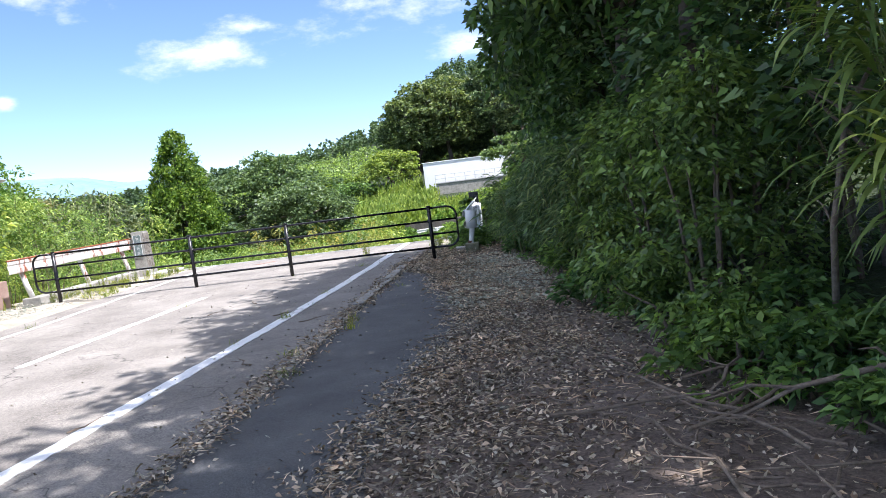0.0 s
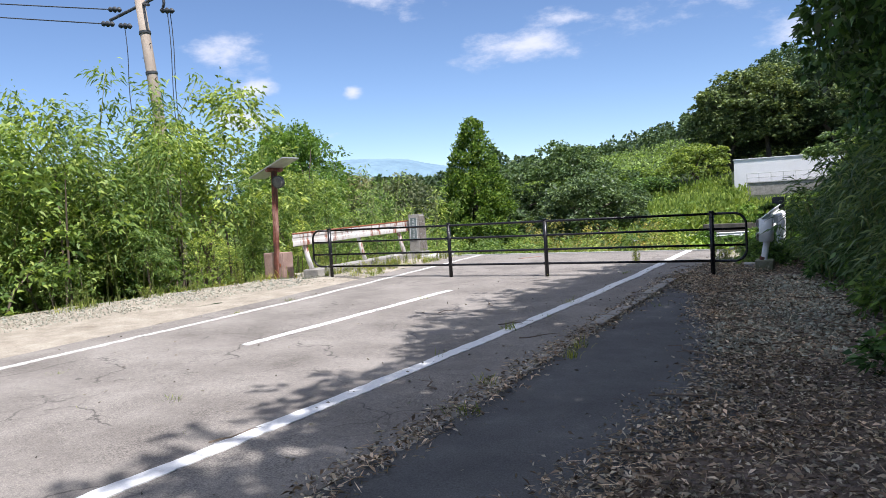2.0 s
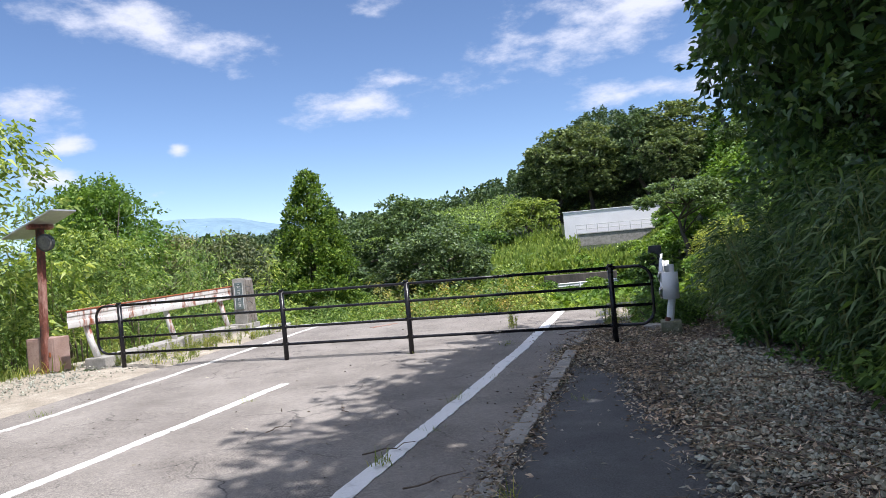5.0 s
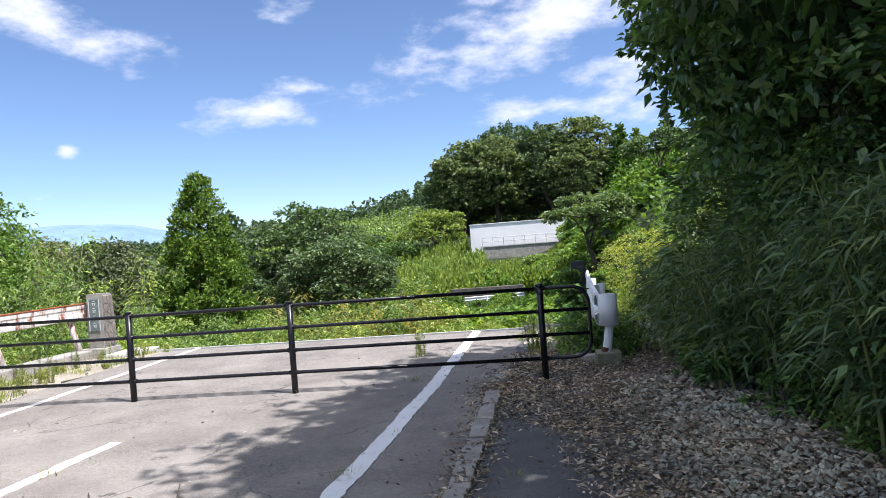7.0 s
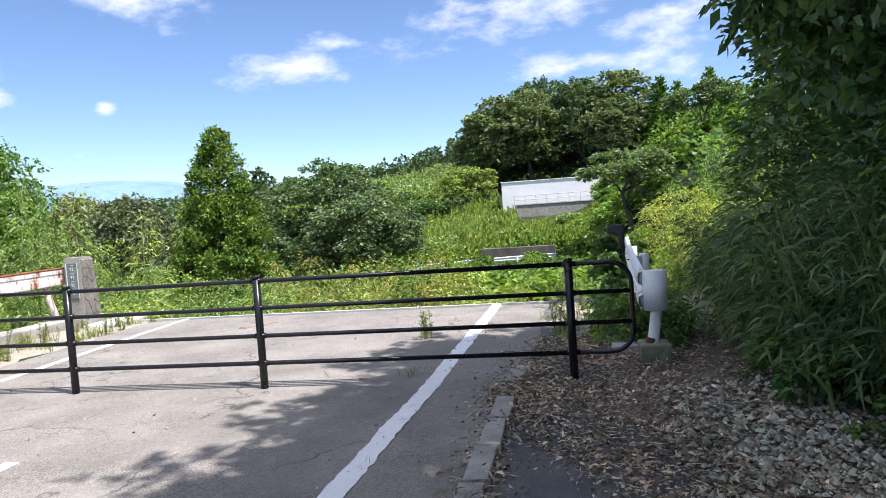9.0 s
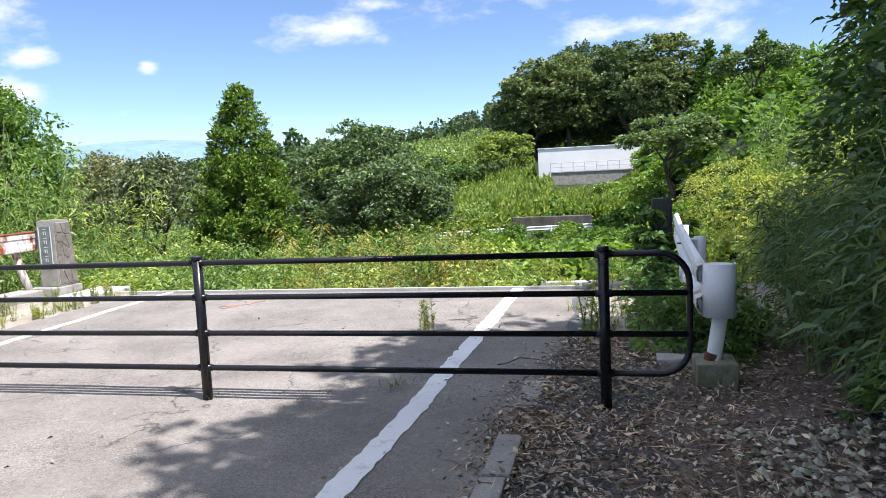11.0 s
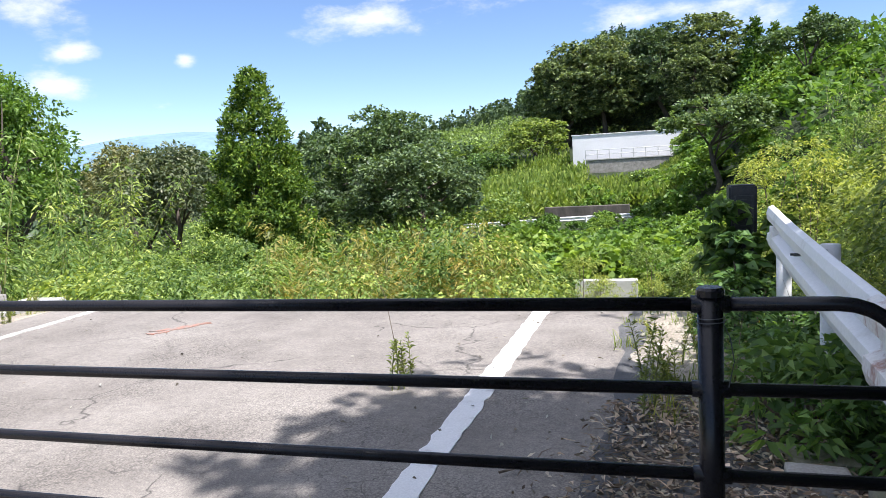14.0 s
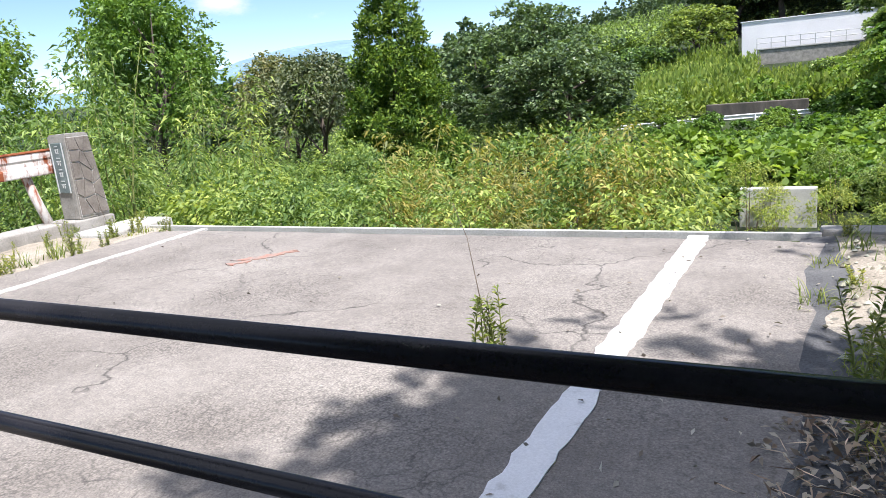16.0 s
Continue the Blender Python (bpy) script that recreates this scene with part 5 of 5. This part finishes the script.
scatter(ferns, [(HEDGE(y) - 0.55 + 0.16 * math.sin(7 * y), y) for y in np.arange(-13.5, 0.2, 0.5)], 83, (0.6, 1.15), "ground plants at the foot of the thicket")
scatter(ferns, [(3.2, -10.0), (3.6, -10.7), (3.35, -9.3), (4.1, -10.2), (3.9, -11.4), (4.2, -12.2)], 86, (1.0, 1.5), "ground plants at the foot of the thicket")
scatter(ferns, [(0.62, 1.65), (0.52, 2.2), (0.64, 2.8), (0.56, 3.5), (0.66, 4.2), (0.8, 1.3), (1.2, 1.8), (1.1, 2.6), (1.2, 3.4)], 84, (0.7, 1.1), "leafy plants under the guard rail")
vine = put(make_shrub(85, 0.2, 1.2, 260, 0.12, 0.09, L_FERN, "broad-leaved vine climbing beside the stone post", "vine", 10, 0.35), 0.52, 5.0, 0.05)
for x, y, a, k in ((0.7, 4.5, 100, 0.8), (0.6, 5.08, 210, 1.05), (0.98, 5.0, 300, 0.9)):
    copy_thing(vine, pose(x, y, 0.0, 0, 0, a)).scale = (1.15, 1.15, k)


def hanging_bamboo(seed, x, y, h, reach, turn):
    """A bamboo grass whose bowed culms carry fans of long hanging leaves over the path."""
    rng = np.random.default_rng(seed)
    t = put(thing("bamboo_grass", "tall bamboo grass with long arching leaves hanging over the path", "grass"), x, y)
    verts, faces = [], []
    for k in range(4):
        a = turn + rng.normal(0, 0.5)
        u = Vector((math.cos(a), math.sin(a), 0))
        hh, rr = h * rng.uniform(0.75, 1.05), reach * rng.uniform(0.6, 1.1)
        pts = [u * rr * f ** 2.2 + Vector((0.06 * k - 0.1, 0.05 * k, -0.2 + (hh + 0.2) * (f - 0.25 * f ** 3))) for f in np.linspace(0, 1, 8)]
        part("culm", tube(pts, [0.011 * (1.05 - 0.8 * f) for f in np.linspace(0, 1, 8)], 6), M_CULM, t, smooth=True)
        for j in range(40):
            f = rng.uniform(0.55, 1.0)
            q = pts[min(7, int(f * 7.99))] + Vector(rng.normal(0, 0.05, 3))
            b = a + rng.normal(0, 0.9)
            d, side = Vector((math.cos(b), math.sin(b), 0)), Vector((-math.sin(b), math.cos(b), 0))
            ln, w, ang, o = rng.uniform(0.35, 0.75), rng.uniform(0.022, 0.042), rng.uniform(-0.1, 0.8), len(verts)
            for i in range(7):
                g = i / 6
                e = w * 0.5 * math.sin(math.pi * (0.12 + 0.88 * g)) ** 0.8 + 0.0006
                verts += [q - side * e, q + side * e]
                q = q + (d * math.cos(ang) + Vector((0, 0, math.sin(ang)))) * ln / 6
                ang -= 0.12 + 0.3 * g
            faces += [(o + 2 * i, o + 2 * i + 1, o + 2 * i + 3, o + 2 * i + 2) for i in range(6)]
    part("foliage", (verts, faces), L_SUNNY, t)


hanging_bamboo(91, 3.55, -10.5, 3.2, 0.6, 3.5)
hanging_bamboo(92, 3.75, -10.9, 2.1, 0.75, 3.7)
hanging_bamboo(93, 3.75, -9.9, 3.7, 0.6, 3.6)


def bare_branch(seed, x, y, pts):
    rng = np.random.default_rng(seed)
    t = put(thing("bare_branch", "bare grey-brown branch leaning in the dark thicket", "branch", group="bare branches"), x, y)
    pts = [Vector(p) for p in pts]
    part("limb", tube(pts, [0.026 - 0.018 * k / (len(pts) - 1) for k in range(len(pts))], 7), M_TWIG, t, smooth=True)
    for k in range(1, len(pts) - 1):
        e = Vector(rng.normal(0, 0.16, 3)) + Vector((-0.1, 0, 0.14))
        part("side_shoot", tube([pts[k], pts[k] + e * 0.5 + Vector((0, 0, 0.04)), pts[k] + e], [0.01, 0.007, 0.003], 5), M_TWIG, t)


bare_branch(1, 3.35, -9.6, ((0, 0, -0.2), (0.02, -0.05, 0.9), (0.12, -0.1, 1.6), (0.4, -0.2, 2.1), (0.75, -0.25, 2.35)))
bare_branch(2, 3.9, -10.2, ((0, 0, -0.2), (-0.08, 0, 0.7), (-0.25, -0.1, 1.3), (-0.3, -0.15, 1.9)))
bare_branch(3, 3.6, -11.0, ((0.1, 0, -0.1), (-0.2, 0.1, 0.25), (-0.55, 0.15, 0.32), (-0.95, 0.3, 0.2), (-1.2, 0.35, 0.06)))
bare_branch(4, 4.2, -10.6, ((0, 0, -0.2), (0.05, 0, 0.8), (-0.05, -0.05, 1.5), (0.1, -0.1, 2.4)))

# ---- weeds on and beside the road ----
weeds = [put(make_weed(101 + k, h, n, L_WEED), x, y, 0.06) for k, (h, n, x, y) in enumerate(((0.42, 7, -1.82, 2.33), (0.62, 3, -0.22, 2.0), (0.3, 7, -0.05, 2.5)))]
part("dry_stalk", tube([(0, 0, 0), (-0.04, 0.02, 0.3), (-0.1, 0.05, 0.62), (-0.17, 0.06, 0.8)], [0.004, 0.003, 0.002, 0.001], 5), M_TWIG, weeds[0], "thin dry stalk")
scatter(weeds, spots_in(30, 26, -0.3, 1.6, 1.9, 5.3, lambda x, y: True, 0.2), 31, (0.35, 0.85), "weeds past the gate")
scatter(weeds, spots_in(32, 46, -8.5, -7.15, 0.2, 5.4, lambda x, y: x < -7.2 - 0.06 * (5 - y), 0.14), 33, (0.4, 0.9), "dry weeds along the kerb")
scatter(weeds, [(-9.8, -1.0), (-9.9, 0.4), (-9.5, 1.5), (-9.3, 2.8), (-9.4, 3.9), (-9.9, -2.1), (-10.1, -3.2), (-10.4, -4.3), (-9.7, 2.1)], 34, (0.8, 1.5), "weeds along the verge")
tufts = [put(make_arching_grass(111 + k, 40, 0.12, L_WEED, "grass_tuft", "small green grass tuft in a crack of the road", 0.006), x, y, 0.06) for k, (x, y) in enumerate(((LINE_R(-5.2), -5.2), (-0.45, -6.4)))]
scatter(tufts, [(LINE_R(y) + dx, y) for y, dx in ((-8.3, 0.05), (-6.6, -0.08), (-5.6, 0.03), (-4.3, 0.09), (-3.2, -0.06), (-2.1, 0.05), (0.4, -0.3), (-9.2, -0.5))] + [(-0.55 + 0.03 * y + dx, y) for y, dx in ((-8.2, 0.1), (-7.4, -0.1), (-5.9, 0.2), (-4.1, 0.0), (-2.6, 0.12), (-3.3, 0.4), (-5.0, 0.55))] + [(-6.4, -3.3), (-6.35, -4.6), (-4.0, -2.9), (-3.8, -9.0), (-2.95, 0.05), (-5.3, -8.2), (-3.2, -8.6)], 113, (0.6, 1.5), "grass tufts in the road")
scatter(tufts, spots_in(38, 44, -0.3, 1.7, 1.8, 5.3, lambda x, y: True, 0.1), 39, (0.8, 2.0), "grass past the gate")
scatter(tufts, spots_in(40, 40, -8.5, -7.15, 0.2, 5.4, lambda x, y: True, 0.1), 41, (0.8, 2.0), "dry grass along the kerb")
scatter(tufts, spots_in(36, 60, -11, -9.2, -8, 3, lambda x, y: x < -9.3 - 0.2 * max(0, -y), 0.2), 37, (1.5, 3.0), "grass along the verge")


# ---- litter, twigs, gravel ----
def litter():
    rng = np.random.default_rng(7)
    n = 46000
    y = rng.uniform(-15, 2.2, n)
    edge = 0.55 + 0.3 * np.sin(y * 0.7) - 1.05 * np.clip((y + 2.4) / 1.7, 0, 1)
    x = edge + np.abs(rng.normal(0, 1.25, n)) - np.abs(rng.normal(0, 0.18, n))
    extra = 4600
    ye = rng.uniform(-14, 0, extra)
    xe = -0.55 + 0.03 * ye + rng.normal(0, 0.1, extra) + 0.04
    x, y = np.concatenate([x, xe]), np.concatenate([y, ye])
    ok = (x < 4.3)
    x, y = x[ok], y[ok]
    z = np.full(len(x), 0.012) + np.abs(rng.normal(0, 0.03, len(x))) * (x > edge.mean())
    z += 0.5 * np.clip((x - 2.75) / 2.2, 0, 1) ** 2
    d = rng.normal(size=(len(x), 3))
    d[:, 2] *= 0.28
    m = leaf_mesh("leaf_litter", np.stack([x, y, z], 1), d, 0.042, 0.017, L_LITTER, 0.0, 0.25, rng)
    tagged(new("leaf_litter", m), "scattered dead brown leaves and chips on the path", "leaf litter", kind="stuff")
    q = rng.choice(len(x), 7000)
    d3 = rng.normal(size=(7000, 3))
    d3[:, 2] *= 0.35
    tagged(new("bark_litter", leaf_mesh("bark_litter", np.stack([x[q], y[q], z[q] + 0.008], 1), d3, 0.06, 0.024, L_LITTER, 0.05, 0.35, rng)), "curled dead leaves and bark flakes on the leaf mould", "leaf litter", kind="stuff")
    q = rng.choice(len(x), 9000)
    d2 = rng.normal(size=(9000, 3))
    d2[:, 2] *= 0.16
    tagged(new("twig_litter", leaf_mesh("twig_litter", np.stack([x[q], y[q], z[q] + 0.012], 1), d2, 0.11, 0.006, L_LITTER, 0.0, 0.5, rng)), "fine dry stalks and needles strewn over the leaf mould", "leaf litter", kind="stuff")
    k = 2600
    p = np.stack([rng.uniform(-6.8, 0.4, k), rng.uniform(-13, 5, k), np.full(k, 0.012)], 1)
    p = p[(rng.uniform(0, 1, k) < 0.12 + 0.5 * np.exp(-((p[:, 0] + 0.9) / 0.8) ** 2))]
    d = rng.normal(size=(len(p), 3))
    d[:, 2] *= 0.2
    tagged(new("leaf_litter", leaf_mesh("road_litter", p, d, 0.04, 0.018, L_LITTER, 0.0, 0.25, rng)), "sparse dry leaves and bits blown over the road", "leaf litter", kind="stuff")


def gravel(name, label, seed, n, x0, x1, y0, y1, size, dz=0.005):
    rng = np.random.default_rng(seed)
    x, y = x0 + (x1 - x0) * rng.beta(1.7, 1.7, n), y0 + (y1 - y0) * rng.beta(1.5, 1.5, n)
    x = x - 0.22 * np.clip(-y, 0, 99) * (x1 < -5)
    s = size * rng.uniform(0.5, 1.6, n)
    oc = np.array([(1, 0, 0), (0, 1, 0), (-1, 0, 0), (0, -1, 0), (0, 0, 0.8), (0, 0, -0.8)])
    v = oc[None] * s[:, None, None] * rng.uniform(0.6, 1.3, (n, 6, 1))
    a = rng.uniform(0, 6.28, n)
    c, si = np.cos(a)[:, None], np.sin(a)[:, None]
    v = np.stack([v[..., 0] * c - v[..., 1] * si + x[:, None], v[..., 0] * si + v[..., 1] * c + y[:, None], v[..., 2] + s[:, None] * 0.2 + dz], -1).reshape(-1, 3)
    f = [(6 * i + p, 6 * i + (p + 1) % 4, 6 * i + 4) for i in range(n) for p in range(4)] + [(6 * i + (p + 1) % 4, 6 * i + p, 6 * i + 5) for i in range(n) for p in range(4)]
    tagged(new(name, mesh_of(name, v, f, L_STONE)), label, "gravel", kind="stuff")


def twigs():
    rng = np.random.default_rng(17)
    spots = [(rng.uniform(0.5, 2.4), rng.uniform(-13, -1), rng.uniform(0.25, 0.9)) for _ in range(46)] + [(-0.65, 1.1, 0.5), (-0.2, 1.25, 0.6), (0.1, 0.8, 0.4), (-1.6, -4.9, 0.45), (-1.05, -5.6, 0.5), (-0.7, -3.3, 0.5), (-2.9, -4.2, 0.3), (-1.3, -7.6, 0.5), (-1.9, -9.2, 0.4), (-2.6, -3.5, 0.35), (1.3, -11.3, 0.8)] + [(rng.uniform(2.0, 3.0), rng.uniform(-12.0, -9.6), rng.uniform(0.7, 1.5)) for _ in range(18)]
    for x, y, ln in spots:
        a = rng.uniform(0, 3.14)
        u, s = Vector((math.cos(a), math.sin(a), 0)), Vector((-math.sin(a), math.cos(a), 0))
        lift = 0.02 if x < 0.3 else 0.06 + (0.16 * rng.uniform(0, 1) if ln > 0.95 else 0.0)
        pts = [u * ln * (f - 0.5) + s * rng.normal(0, 0.025) + Vector((0, 0, lift + abs(rng.normal(0, 0.012)))) for f in np.linspace(0, 1, 6)]
        r = 0.004 + 0.006 * ln
        t = thing("twig", "thin dry fallen twig lying on the ground", "twig", (x, y, 0), "fallen twigs")
        part("stick", tube(pts, [r, r, r * 0.9, r * 0.7, r * 0.5, r * 0.3], 6), M_TWIG, t)
        if ln > 0.4:
            part("side_shoot", tube([pts[2], pts[2] + u * 0.1 * ln + s * 0.14 * ln, pts[2] + u * 0.22 * ln + s * 0.2 * ln], [r * 0.5, r * 0.4, r * 0.2], 5), M_TWIG, t)


litter()
twigs()
gravel("gravel", "loose pale gravel on the verge", 3, 4200, -9.7, -7.3, -10, 2, 0.013)
gravel("gravel", "loose pale stones beside the footpath", 4, 3400, 0.55, 2.1, -6.2, -0.2, 0.023, 0.03)
gravel("gravel", "stones on the sandy patch past the gate", 5, 900, -0.3, 1.6, 2.0, 5.2, 0.016)

# ---- kerb blocks ----
kerb = thing("kerb", "old concrete kerb blocks sunk between road and footpath", "kerb", kind="structure")
y = -9.0
while y < 0.05:
    ln = 0.6
    x = -0.53 + 0.03 * y
    if not -0.62 < y + ln - 0.6 < -0.55:
        part("kerb_block", box(x - 0.075, y, -0.2, x + 0.075, y + ln - 0.012, 0.028 + random.uniform(-0.012, 0.012) - 0.035 * ramp01(-4.5, -6.0, y), 0.012, 0.006), M_CONC, kerb)
    y += ln
